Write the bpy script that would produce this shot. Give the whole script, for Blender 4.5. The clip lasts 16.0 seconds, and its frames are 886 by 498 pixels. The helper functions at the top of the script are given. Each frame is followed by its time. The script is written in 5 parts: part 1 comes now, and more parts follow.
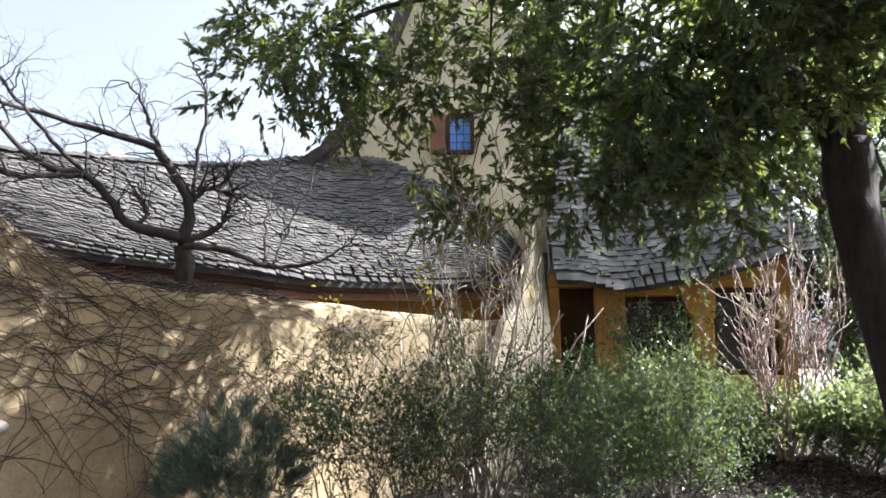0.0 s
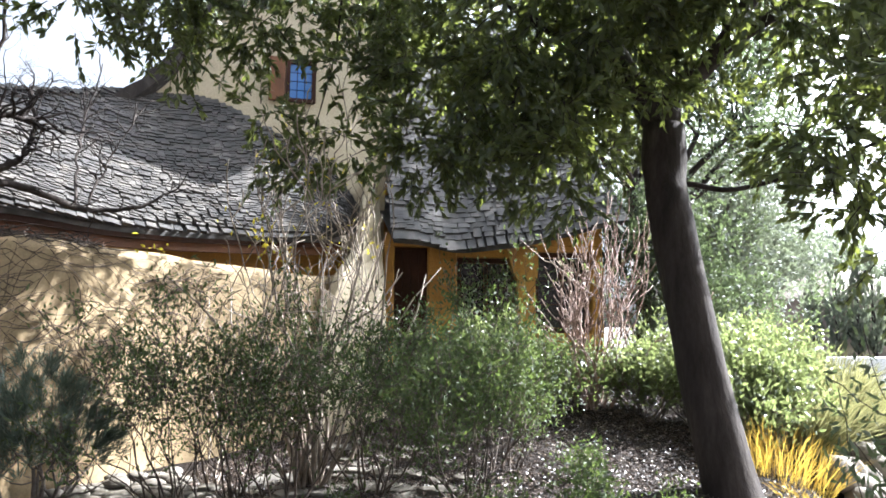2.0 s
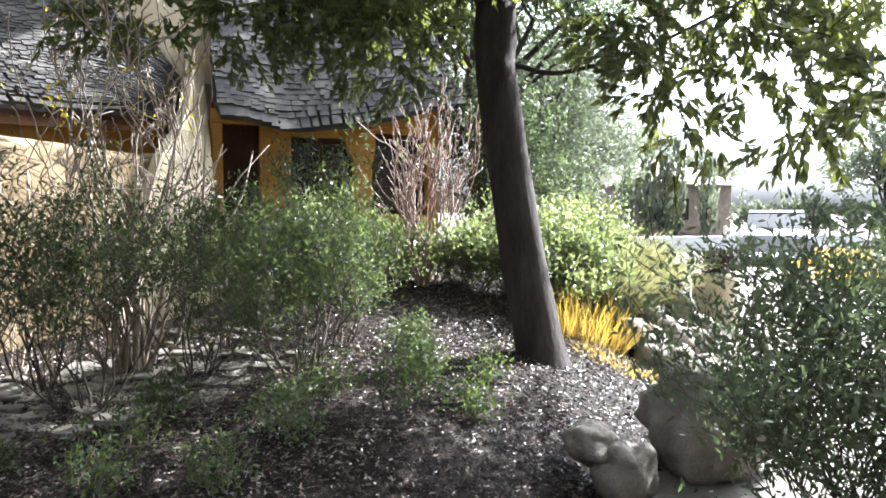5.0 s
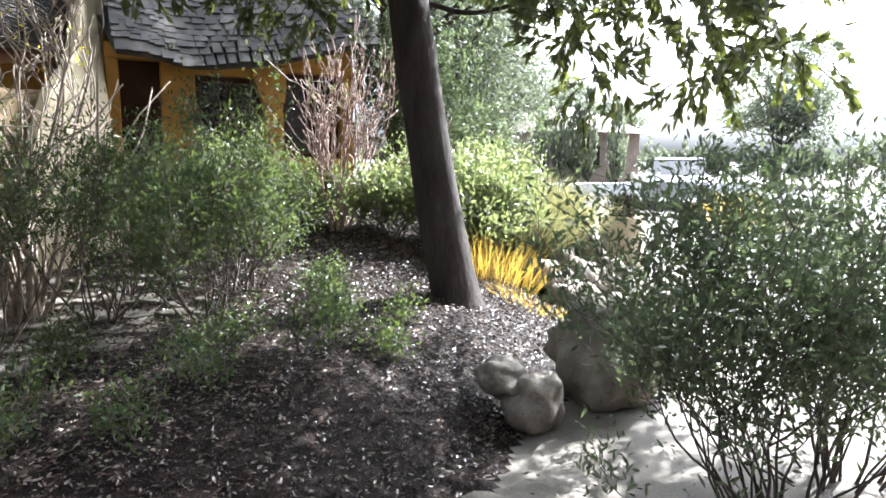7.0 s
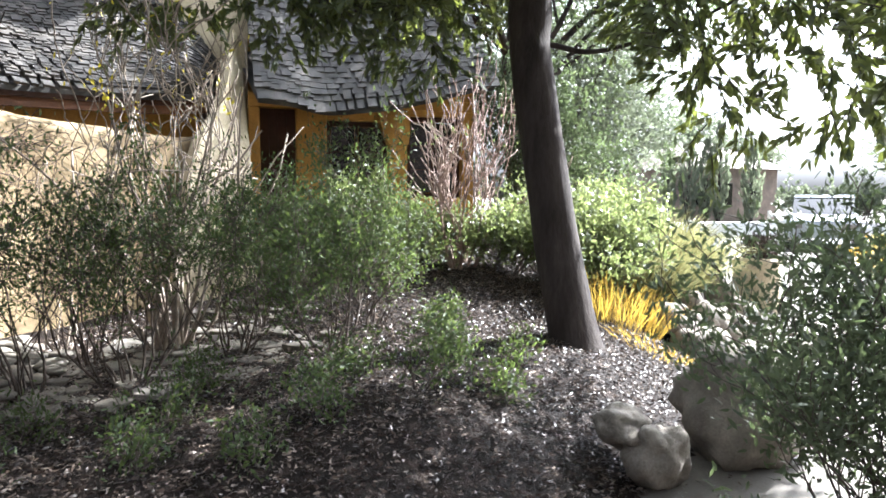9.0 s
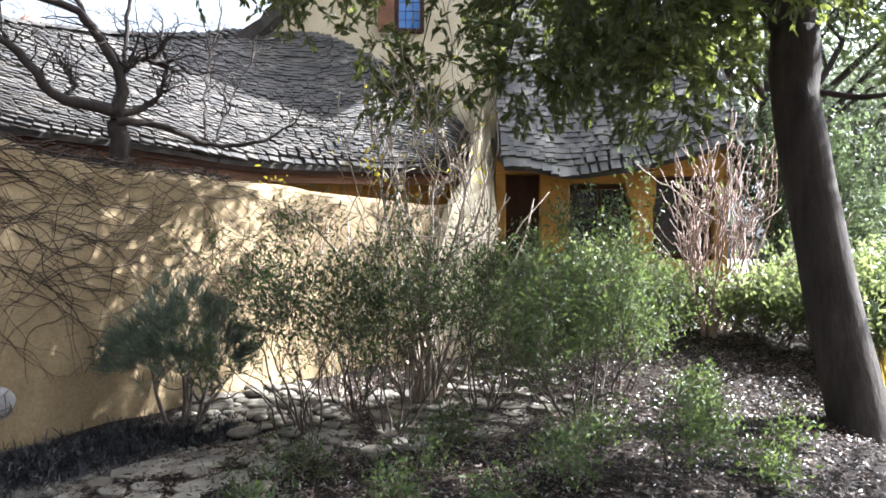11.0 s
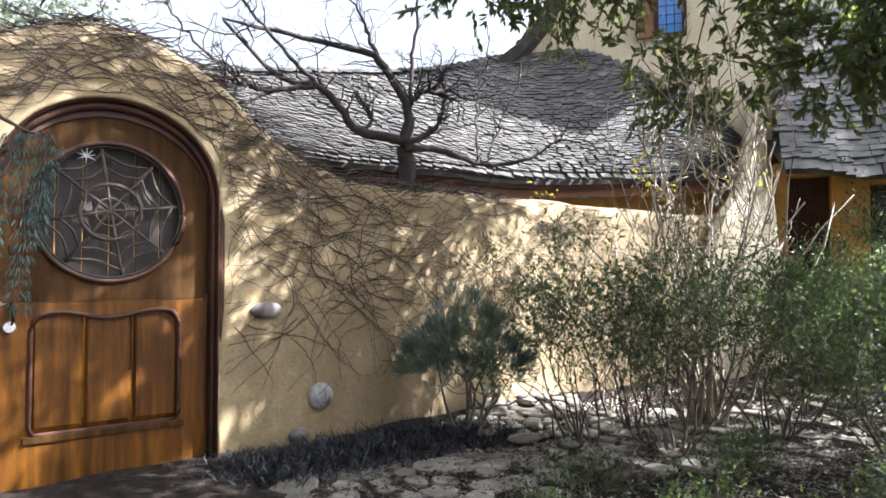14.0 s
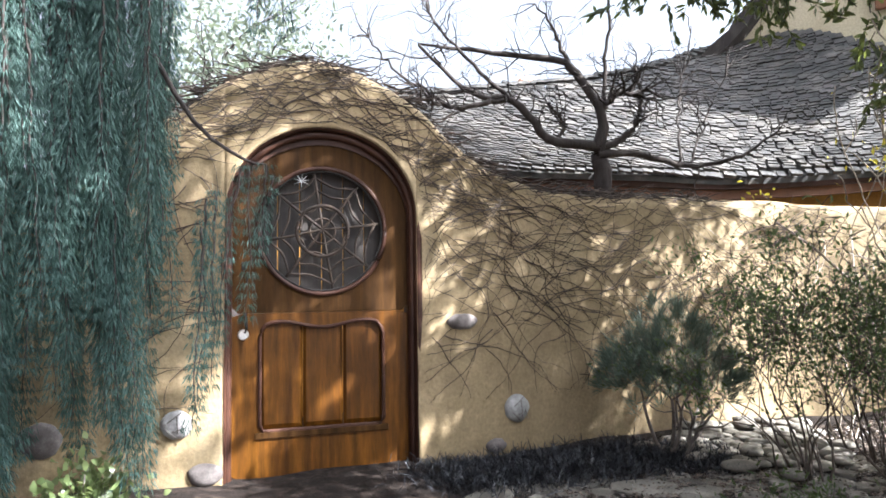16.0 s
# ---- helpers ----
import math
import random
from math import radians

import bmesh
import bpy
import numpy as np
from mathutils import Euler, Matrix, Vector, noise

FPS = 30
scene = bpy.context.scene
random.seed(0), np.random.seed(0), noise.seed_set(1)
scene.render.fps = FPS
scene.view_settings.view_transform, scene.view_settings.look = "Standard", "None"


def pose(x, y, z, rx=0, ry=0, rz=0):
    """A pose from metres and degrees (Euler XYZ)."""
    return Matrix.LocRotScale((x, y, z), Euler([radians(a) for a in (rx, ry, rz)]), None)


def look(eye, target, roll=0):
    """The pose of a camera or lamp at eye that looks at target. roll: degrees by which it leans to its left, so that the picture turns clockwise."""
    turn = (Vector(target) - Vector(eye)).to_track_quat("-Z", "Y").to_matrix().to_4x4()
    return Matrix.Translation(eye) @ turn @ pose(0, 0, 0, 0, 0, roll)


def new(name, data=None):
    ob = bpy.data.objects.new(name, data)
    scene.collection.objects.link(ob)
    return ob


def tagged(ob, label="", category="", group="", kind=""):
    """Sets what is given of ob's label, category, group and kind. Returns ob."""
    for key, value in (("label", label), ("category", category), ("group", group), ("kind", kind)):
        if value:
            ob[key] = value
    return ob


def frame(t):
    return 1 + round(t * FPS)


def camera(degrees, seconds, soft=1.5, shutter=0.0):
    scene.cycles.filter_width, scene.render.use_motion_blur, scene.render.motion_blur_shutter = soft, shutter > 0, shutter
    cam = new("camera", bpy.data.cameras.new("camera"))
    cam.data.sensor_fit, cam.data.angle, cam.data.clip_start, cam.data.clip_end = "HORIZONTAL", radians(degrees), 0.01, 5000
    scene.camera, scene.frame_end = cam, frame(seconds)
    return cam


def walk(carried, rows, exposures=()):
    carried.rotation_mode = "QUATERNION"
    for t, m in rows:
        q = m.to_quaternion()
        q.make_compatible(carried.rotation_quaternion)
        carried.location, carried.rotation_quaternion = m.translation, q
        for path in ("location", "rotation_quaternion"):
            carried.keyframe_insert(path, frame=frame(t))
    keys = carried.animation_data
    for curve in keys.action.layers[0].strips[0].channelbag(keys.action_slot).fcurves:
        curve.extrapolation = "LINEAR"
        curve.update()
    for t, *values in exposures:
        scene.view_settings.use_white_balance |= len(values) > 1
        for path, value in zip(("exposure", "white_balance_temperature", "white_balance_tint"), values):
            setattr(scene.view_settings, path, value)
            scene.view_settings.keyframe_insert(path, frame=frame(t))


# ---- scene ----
cam = camera(67.7, 16.0, 1.7)
PATH = [
    (0.0, 0.209, -0.007, 1.461, 100.359, 0.323, 1.407),
    (0.5, 0.198, -0.001, 1.459, 100.360, 0.110, -3.110),
    (1.0, 0.184, 0.015, 1.456, 99.416, 0.081, -7.195),
    (1.5, 0.154, 0.022, 1.462, 98.016, -0.110, -10.945),
    (2.0, 0.119, 0.041, 1.472, 96.580, -0.344, -13.575),
    (2.5, 0.120, 0.036, 1.472, 94.917, -0.464, -15.692),
    (3.0, 0.134, 0.035, 1.458, 93.266, -0.587, -18.360),
    (3.5, 0.163, 0.039, 1.447, 91.787, -0.725, -20.963),
    (4.0, 0.187, 0.046, 1.427, 90.196, -0.833, -23.278),
    (4.5, 0.200, 0.034, 1.423, 88.462, -0.490, -25.265),
    (7.0, 0.225, 0.012, 1.387, 82.247, -0.428, -34.143),
    (7.5, 0.209, 0.005, 1.379, 82.152, -0.783, -35.757),
    (8.0, 0.196, 0.011, 1.376, 82.078, -0.783, -34.336),
    (8.5, 0.223, 0.011, 1.389, 83.616, -0.423, -29.426),
    (9.0, 0.243, 0.017, 1.394, 85.493, -0.206, -23.775),
    (11.5, 0.186, -0.005, 1.412, 91.455, 0.223, 1.576),
    (12.0, 0.186, 0.006, 1.409, 91.930, 0.568, 6.560),
    (12.5, 0.156, 0.001, 1.409, 92.076, 0.599, 11.378),
    (13.0, 0.103, -0.023, 1.415, 92.120, 0.457, 14.327),
    (13.5, 0.024, -0.062, 1.404, 92.163, 0.350, 15.086),
    (14.0, -0.008, -0.066, 1.390, 92.110, 0.170, 17.562),
    (14.5, 0.030, -0.034, 1.404, 91.990, -0.009, 22.045),
    (15.0, 0.053, -0.013, 1.404, 92.194, 0.348, 26.414),
    (15.5, 0.050, 0.004, 1.395, 92.719, 0.735, 30.960),
    (16.0, 0.061, 0.017, 1.392, 93.178, 0.764, 35.429),
]
walk(cam, [(row[0], pose(*row[1:])) for row in PATH], [(0.0, 2.6, 5600, 10), (1.5, 2.82, 5600, 10), (4.5, 2.85, 5600, 10), (7.0, 2.82, 5600, 10), (9.0, 2.9, 5600, 10), (12.0, 3.02, 5600, 10), (14.0, 2.98, 5600, 10), (16.0, 3.04, 5600, 10)])

SUN_AZ, SUN_EL = radians(78), radians(41)
SUN = Vector((math.sin(SUN_AZ) * math.cos(SUN_EL), math.cos(SUN_AZ) * math.cos(SUN_EL), math.sin(SUN_EL)))
world = bpy.data.worlds.new("sky")
scene.world = world
world.use_nodes = True
sky = world.node_tree.nodes.new("ShaderNodeTexSky")
sky.sky_type, sky.sun_disc = "NISHITA", False
sky.sun_elevation, sky.sun_rotation = SUN_EL, SUN_AZ
sky.air_density, sky.dust_density, sky.ozone_density = 0.9, 8.0, 0.3
background = world.node_tree.nodes["Background"]
background.inputs["Strength"].default_value = 0.10
# thin bright haze: part of the blue gives way to white
grey = world.node_tree.nodes.new("ShaderNodeRGBToBW")
haze = world.node_tree.nodes.new("ShaderNodeMix")
haze.data_type = "RGBA"
haze.inputs["Factor"].default_value = 0.85
world.node_tree.links.new(sky.outputs[0], grey.inputs[0])
world.node_tree.links.new(sky.outputs[0], haze.inputs[6])
world.node_tree.links.new(grey.outputs[0], haze.inputs[7])
world.node_tree.links.new(haze.outputs[2], background.inputs["Color"])
sun = new("sun", bpy.data.lights.new("sun", "SUN"))
sun.data.energy, sun.data.angle, sun.data.color = 5.0, radians(0.53), (1.0, 0.94, 0.85)
sun.matrix_world = look((0, 0, 20), Vector((0, 0, 20)) - SUN)

# ---- materials ----
rng = np.random.default_rng(7)


def nodes_of(name):
    mat = bpy.data.materials.new(name)
    mat.use_nodes = True
    tree = mat.node_tree
    return mat, tree, tree.nodes, tree.links, tree.nodes["Principled BSDF"]


def noise_node(tree, scale, detail=6.0, rough=0.6, stretch=None):
    coord = tree.nodes.new("ShaderNodeNewGeometry")
    tex = tree.nodes.new("ShaderNodeTexNoise")
    tex.inputs["Scale"].default_value, tex.inputs["Detail"].default_value, tex.inputs["Roughness"].default_value = scale, detail, rough
    source = coord.outputs["Position"]
    if stretch:
        mapping = tree.nodes.new("ShaderNodeMapping")
        mapping.inputs["Scale"].default_value = stretch
        tree.links.new(source, mapping.inputs["Vector"])
        source = mapping.outputs["Vector"]
    tree.links.new(source, tex.inputs["Vector"])
    return tex


def ramp_node(tree, fac, stops):
    ramp = tree.nodes.new("ShaderNodeValToRGB")
    el = ramp.color_ramp.elements
    el[0].position, el[0].color = stops[0][0], (*stops[0][1], 1)
    el[1].position, el[1].color = stops[-1][0], (*stops[-1][1], 1)
    for p, c in stops[1:-1]:
        e = el.new(p)
        e.color = (*c, 1)
    tree.links.new(fac, ramp.inputs["Fac"])
    return ramp


def mix_node(tree, fac, a, b, mode="MIX"):
    mix = tree.nodes.new("ShaderNodeMix")
    mix.data_type, mix.blend_type = "RGBA", mode
    if isinstance(fac, float):
        mix.inputs["Factor"].default_value = fac
    else:
        tree.links.new(fac, mix.inputs["Factor"])
    for value, slot in ((a, 6), (b, 7)):
        if isinstance(value, tuple):
            mix.inputs[slot].default_value = (*value, 1)
        else:
            tree.links.new(value, mix.inputs[slot])
    return mix.outputs[2]


def bump_node(tree, height, strength, distance, target):
    bump = tree.nodes.new("ShaderNodeBump")
    bump.inputs["Strength"].default_value, bump.inputs["Distance"].default_value = strength, distance
    tree.links.new(height, bump.inputs["Height"])
    tree.links.new(bump.outputs["Normal"], target.inputs["Normal"])


def surface(name, dark, mid, light, scale=4.0, fine=60.0, rough=0.85, bump=0.4, depth=0.01, metal=0.0, vary=0.0, islands=False, stretch=None, coat=0.0):
    """A rough coloured surface: stains at a large scale, grain at a small one, and a shade of its own for each piece."""
    mat, tree, nodes, links, shader = nodes_of(name)
    big, small = noise_node(tree, scale, 5, 0.6, stretch), noise_node(tree, fine, 4, 0.7, stretch)
    col = ramp_node(tree, big.outputs["Fac"], [(0.3, dark), (0.52, mid), (0.72, light)]).outputs["Color"]
    grain = ramp_node(tree, small.outputs["Fac"], [(0.25, (0.62, 0.62, 0.62)), (0.75, (1.25, 1.25, 1.25))]).outputs["Color"]
    col = mix_node(tree, 0.8, col, grain, "MULTIPLY")
    if vary:
        own = nodes.new("ShaderNodeNewGeometry" if islands else "ShaderNodeObjectInfo")
        shade = ramp_node(tree, own.outputs["Random Per Island" if islands else "Random"], [(0.0, (1 - vary,) * 3), (0.5, (1.0, 0.97, 0.93)), (1.0, (1 + vary,) * 3)]).outputs["Color"]
        col = mix_node(tree, 1.0, col, shade, "MULTIPLY")
    links.new(col, shader.inputs["Base Color"])
    shader.inputs["Roughness"].default_value, shader.inputs["Metallic"].default_value = rough, metal
    shader.inputs["Coat Weight"].default_value = coat
    shader.inputs["Coat Roughness"].default_value = 0.2
    if bump:
        both = nodes.new("ShaderNodeMath")
        both.operation = "MULTIPLY_ADD"
        links.new(small.outputs["Fac"], both.inputs[0])
        both.inputs[1].default_value = 0.35
        links.new(big.outputs["Fac"], both.inputs[2])
        bump_node(tree, both.outputs[0], bump, depth, shader)
    return mat


def leaf_surface(name, dark, light, through_colour, clear=0.4, rough=0.38):
    """Leaves: each with its own green, glossy above, lit through from behind."""
    mat, tree, nodes, links, shader = nodes_of(name)
    own = nodes.new("ShaderNodeNewGeometry")
    col = ramp_node(tree, own.outputs["Random Per Island"], [(0.0, dark), (0.6, tuple((a + b) / 2 for a, b in zip(dark, light))), (1.0, light)]).outputs["Color"]
    links.new(col, shader.inputs["Base Color"])
    shader.inputs["Roughness"].default_value = rough
    back = nodes.new("ShaderNodeBsdfTranslucent")
    tint = mix_node(tree, 0.6, col, through_colour)
    links.new(tint, back.inputs["Color"])
    blend = nodes.new("ShaderNodeMixShader")
    blend.inputs["Fac"].default_value = clear
    links.new(shader.outputs[0], blend.inputs[1])
    links.new(back.outputs[0], blend.inputs[2])
    links.new(blend.outputs[0], nodes["Material Output"].inputs["Surface"])
    return mat


STUCCO = surface("garden_stucco", (0.165, 0.119, 0.062), (0.235, 0.172, 0.091), (0.29, 0.222, 0.128), 1.6, 45, 0.9, 0.55, 0.02)
CREAM = surface("cream_stucco", (0.44, 0.36, 0.235), (0.52, 0.44, 0.30), (0.58, 0.50, 0.36), 1.8, 50, 0.9, 0.45, 0.015)
OCHRE = surface("ochre_stucco", (0.30, 0.145, 0.026), (0.42, 0.21, 0.038), (0.48, 0.26, 0.058), 2.2, 50, 0.85, 0.4, 0.012)
SHINGLE = surface("weathered_shingle", (0.022, 0.0212, 0.0212), (0.052, 0.048, 0.044), (0.115, 0.104, 0.091), 5, 90, 0.6, 0.5, 0.006, vary=0.35)
SHINGLES = surface("weathered_shingles", (0.022, 0.0212, 0.0212), (0.052, 0.048, 0.044), (0.115, 0.104, 0.091), 5, 90, 0.6, 0.5, 0.006, vary=0.35, islands=True)
DARKWOOD = surface("dark_timber", (0.025, 0.012, 0.008), (0.05, 0.022, 0.014), (0.08, 0.035, 0.02), 3, 60, 0.6, 0.3, 0.004)
FASCIA = surface("brown_fascia", (0.10, 0.04, 0.015), (0.16, 0.065, 0.025), (0.21, 0.09, 0.035), 3, 60, 0.7, 0.3, 0.004)
DOORWOOD = surface("varnished_door_wood", (0.032, 0.0108, 0.0010), (0.075, 0.0270, 0.0018), (0.135, 0.052, 0.0038), 3.0, 28, 0.5, 0.25, 0.003, stretch=(6, 6, 0.6), coat=0.03)
DOORDARK = surface("dark_door_wood", (0.020, 0.0085, 0.002), (0.040, 0.0175, 0.004), (0.07, 0.032, 0.008), 3.0, 28, 0.7, 0.25, 0.003, stretch=(6, 6, 0.6))
JAMB = surface("dark_red_jamb", (0.025, 0.010, 0.006), (0.043, 0.018, 0.011), (0.066, 0.028, 0.016), 4, 40, 0.5, 0.3, 0.004)
IRON = surface("black_iron", (0.012, 0.011, 0.010), (0.025, 0.022, 0.02), (0.05, 0.04, 0.035), 12, 80, 0.55, 0.3, 0.002, metal=0.7)
SILVER = surface("pale_metal", (0.45, 0.45, 0.46), (0.6, 0.6, 0.6), (0.75, 0.75, 0.75), 20, 90, 0.35, 0.1, 0.001, metal=0.8)
BARK = surface("dark_bark", (0.025, 0.020, 0.018), (0.045, 0.037, 0.033), (0.075, 0.063, 0.056), 6, 45, 0.95, 0.9, 0.02, stretch=(1, 1, 0.25))
GREYBARK = surface("grey_bark", (0.07, 0.055, 0.045), (0.12, 0.10, 0.085), (0.22, 0.19, 0.16), 9, 60, 0.9, 0.6, 0.006)
DARKTWIG = surface("dark_twig", (0.028, 0.020, 0.015), (0.050, 0.036, 0.028), (0.10, 0.075, 0.06), 9, 60, 0.85, 0.5, 0.004)
TWIG = surface("brown_twig", (0.038, 0.028, 0.021), (0.075, 0.056, 0.043), (0.15, 0.12, 0.095), 9, 60, 0.85, 0.5, 0.004)
DARKPLANK = surface("dark_plank_and_verge_shade", (0.016, 0.012, 0.010), (0.030, 0.023, 0.019), (0.05, 0.040, 0.033), 3, 40, 0.8, 0.3, 0.004, stretch=(6, 6, 0.6))
PALETWIG = surface("pale_twig", (0.16, 0.125, 0.095), (0.27, 0.22, 0.17), (0.44, 0.39, 0.32), 9, 60, 0.8, 0.3, 0.003)
REDTWIG = surface("reddish_twig", (0.14, 0.085, 0.065), (0.25, 0.17, 0.135), (0.42, 0.33, 0.27), 9, 60, 0.75, 0.3, 0.003)
VINE = surface("dry_vine", (0.022, 0.014, 0.010), (0.042, 0.028, 0.019), (0.085, 0.056, 0.037), 9, 70, 0.9, 0.4, 0.003)
MULCH = surface("bark_mulch", (0.007, 0.005, 0.004), (0.017, 0.012, 0.0095), (0.06, 0.044, 0.035), 14, 130, 0.85, 1.0, 0.03)
# the litter's palest tone is raised to imitate sunlit highlights on the mulch
LITTER = surface("dry_leaf_litter", (0.022, 0.015, 0.011), (0.085, 0.061, 0.047), (0.30, 0.245, 0.195), 9, 90, 0.38, 0.4, 0.004, vary=0.5, islands=True)
PAVING = surface("pale_path", (0.085, 0.074, 0.06), (0.128, 0.113, 0.094), (0.18, 0.162, 0.137), 2.5, 60, 0.9, 0.5, 0.01)
ASPHALT = surface("asphalt", (0.04, 0.04, 0.042), (0.06, 0.06, 0.06), (0.09, 0.088, 0.085), 1.5, 120, 0.9, 0.4, 0.006)
ROCK = surface("boulder_stone", (0.10, 0.086, 0.068), (0.18, 0.157, 0.125), (0.28, 0.25, 0.205), 5, 70, 0.9, 0.9, 0.02)
FLAG = surface("flagstone", (0.07, 0.062, 0.050), (0.13, 0.117, 0.096), (0.22, 0.20, 0.168), 5, 80, 0.8, 0.6, 0.01, vary=0.35)
WHITESTONE = surface("white_carved_stone", (0.16, 0.153, 0.145), (0.25, 0.24, 0.23), (0.36, 0.35, 0.335), 14, 90, 0.85, 0.6, 0.006)
GREYSTONE = surface("grey_wall_stone", (0.075, 0.062, 0.056), (0.12, 0.10, 0.092), (0.18, 0.16, 0.145), 10, 90, 0.9, 0.6, 0.008)
TERRACOTTA = surface("terracotta", (0.40, 0.20, 0.13), (0.52, 0.30, 0.21), (0.60, 0.40, 0.30), 9, 70, 0.85, 0.3, 0.004)
WHITEPAINT = surface("white_paint", (0.66, 0.66, 0.64), (0.76, 0.76, 0.74), (0.82, 0.82, 0.80), 3, 60, 0.6, 0.1, 0.003)
SILVERCAR = surface("silver_car_paint", (0.42, 0.46, 0.52), (0.5, 0.54, 0.6), (0.55, 0.6, 0.66), 2, 60, 0.3, 0.0, 0.001, metal=0.5, coat=0.6)
RUBBER = surface("black_rubber", (0.015, 0.015, 0.015), (0.022, 0.022, 0.022), (0.03, 0.03, 0.03), 9, 60, 0.8, 0.1, 0.002)
ROOFTILE = surface("far_roof", (0.16, 0.13, 0.11), (0.24, 0.19, 0.16), (0.32, 0.26, 0.22), 2, 30, 0.8, 0.3, 0.02)

OAKLEAF = leaf_surface("glossy_tree_leaf", (0.020, 0.031, 0.016), (0.064, 0.083, 0.040), (0.36, 0.41, 0.07), 0.35, 0.42)
SHRUBLEAF = leaf_surface("shrub_leaf", (0.018, 0.033, 0.012), (0.060, 0.085, 0.030), (0.20, 0.27, 0.06), 0.36, 0.65)
BRIGHTLEAF = leaf_surface("bright_leaf", (0.045, 0.068, 0.024), (0.145, 0.18, 0.072), (0.33, 0.38, 0.13), 0.40)
GREYLEAF = leaf_surface("grey_green_leaf", (0.026, 0.040, 0.022), (0.080, 0.098, 0.055), (0.20, 0.26, 0.10), 0.36, 0.6)
YELLOWLEAF = leaf_surface("yellow_leaf", (0.42, 0.34, 0.02), (0.62, 0.52, 0.04), (0.8, 0.7, 0.06), 0.45)
NEEDLE = leaf_surface("grey_green_needle", (0.05, 0.07, 0.055), (0.11, 0.145, 0.11), (0.16, 0.22, 0.13), 0.3, 0.5)
CEDARLEAF = leaf_surface("blue_cedar_needle", (0.010, 0.030, 0.025), (0.046, 0.088, 0.072), (0.11, 0.20, 0.12), 0.26, 0.7)
OLIVELEAF = leaf_surface("olive_leaf", (0.07, 0.085, 0.065), (0.17, 0.19, 0.145), (0.24, 0.28, 0.15), 0.35, 0.5)
GOLDGRASS = leaf_surface("golden_grass", (0.24, 0.13, 0.02), (0.46, 0.30, 0.06), (0.6, 0.44, 0.07), 0.4)
PALEGRASS = leaf_surface("pale_grass", (0.07, 0.08, 0.03), (0.20, 0.185, 0.09), (0.36, 0.35, 0.14), 0.35)
BLACKGRASS = leaf_surface("black_grass", (0.008, 0.008, 0.010), (0.022, 0.022, 0.026), (0.03, 0.03, 0.03), 0.1, 0.4)

for dull, shine in ((DOORWOOD, 0.18), (DOORDARK, 0.1), (JAMB, 0.2), (SHINGLE, 0.45), (SHINGLES, 0.45), (MULCH, 0.15), (BARK, 0.2), (DARKWOOD, 0.15)):
    dull.node_tree.nodes["Principled BSDF"].inputs["Specular IOR Level"].default_value = shine

glass_mat, _t, _n, _l, _s = nodes_of("blue_leaded_glass")
_s.inputs["Base Color"].default_value = (0.06, 0.16, 0.42, 1)
_s.inputs["Roughness"].default_value = 0.08
_s.inputs["Specular IOR Level"].default_value = 0.8
BLUEGLASS = glass_mat
dark_mat, _t, _n, _l, _s = nodes_of("dark_window_glass")
_s.inputs["Base Color"].default_value = (0.012, 0.010, 0.010, 1)
_s.inputs["Roughness"].default_value = 0.12
DARKGLASS = dark_mat


# ---- builders ----
def link(name, verts, faces, mat, parent=None, label="", smooth=False):
    me = bpy.data.meshes.new(name)
    me.from_pydata([tuple(v) for v in verts], [], [tuple(f) for f in faces])
    if smooth:
        me.polygons.foreach_set("use_smooth", [True] * len(me.polygons))
    me.materials.append(mat)
    ob = new(name, me)
    if parent is not None:
        ob.parent = parent
    return tagged(ob, label)


def part(name, bm, mat, parent=None, label="", smooth=False):
    me = bpy.data.meshes.new(name)
    bm.to_mesh(me)
    bm.free()
    if smooth:
        me.polygons.foreach_set("use_smooth", [True] * len(me.polygons))
    me.materials.append(mat)
    ob = new(name, me)
    if parent is not None:
        ob.parent = parent
    return tagged(ob, label)


def thing(name, label, category, place=(0, 0, 0), group="", kind="", matrix=None):
    ob = new(name)
    ob.matrix_world = matrix if matrix is not None else pose(*place)
    return tagged(ob, label, category, group, kind)


def box(bm, x0, x1, y0, y1, z0, z1, bevel=0.0):
    made = bmesh.ops.create_cube(bm, size=1, matrix=Matrix.Translation(((x0 + x1) / 2, (y0 + y1) / 2, (z0 + z1) / 2)) @ Matrix.Diagonal((x1 - x0, y1 - y0, z1 - z0, 1)))
    if bevel:
        edges = {e for v in made["verts"] for e in v.link_edges}
        bmesh.ops.bevel(bm, geom=list(edges), offset=bevel, segments=2, affect="EDGES", profile=0.5)
    return bm


def boxed(x0, x1, y0, y1, z0, z1, bevel=0.0):
    return box(bmesh.new(), x0, x1, y0, y1, z0, z1, bevel)


def smooth_line(points, n):
    """n points along a curve through the given ones, evenly by index."""
    p = np.array(points, float)
    q = np.vstack([2 * p[0] - p[1], p, 2 * p[-1] - p[-2]])
    out = []
    for u in np.linspace(0, len(p) - 1, n):
        i = min(int(u), len(p) - 2)
        f = u - i
        a, b, c, d = q[i], q[i + 1], q[i + 2], q[i + 3]
        out.append(0.5 * (2 * b + (c - a) * f + (2 * a - 5 * b + 4 * c - d) * f * f + (3 * b - a - 3 * c + d) * f ** 3))
    return np.array(out)


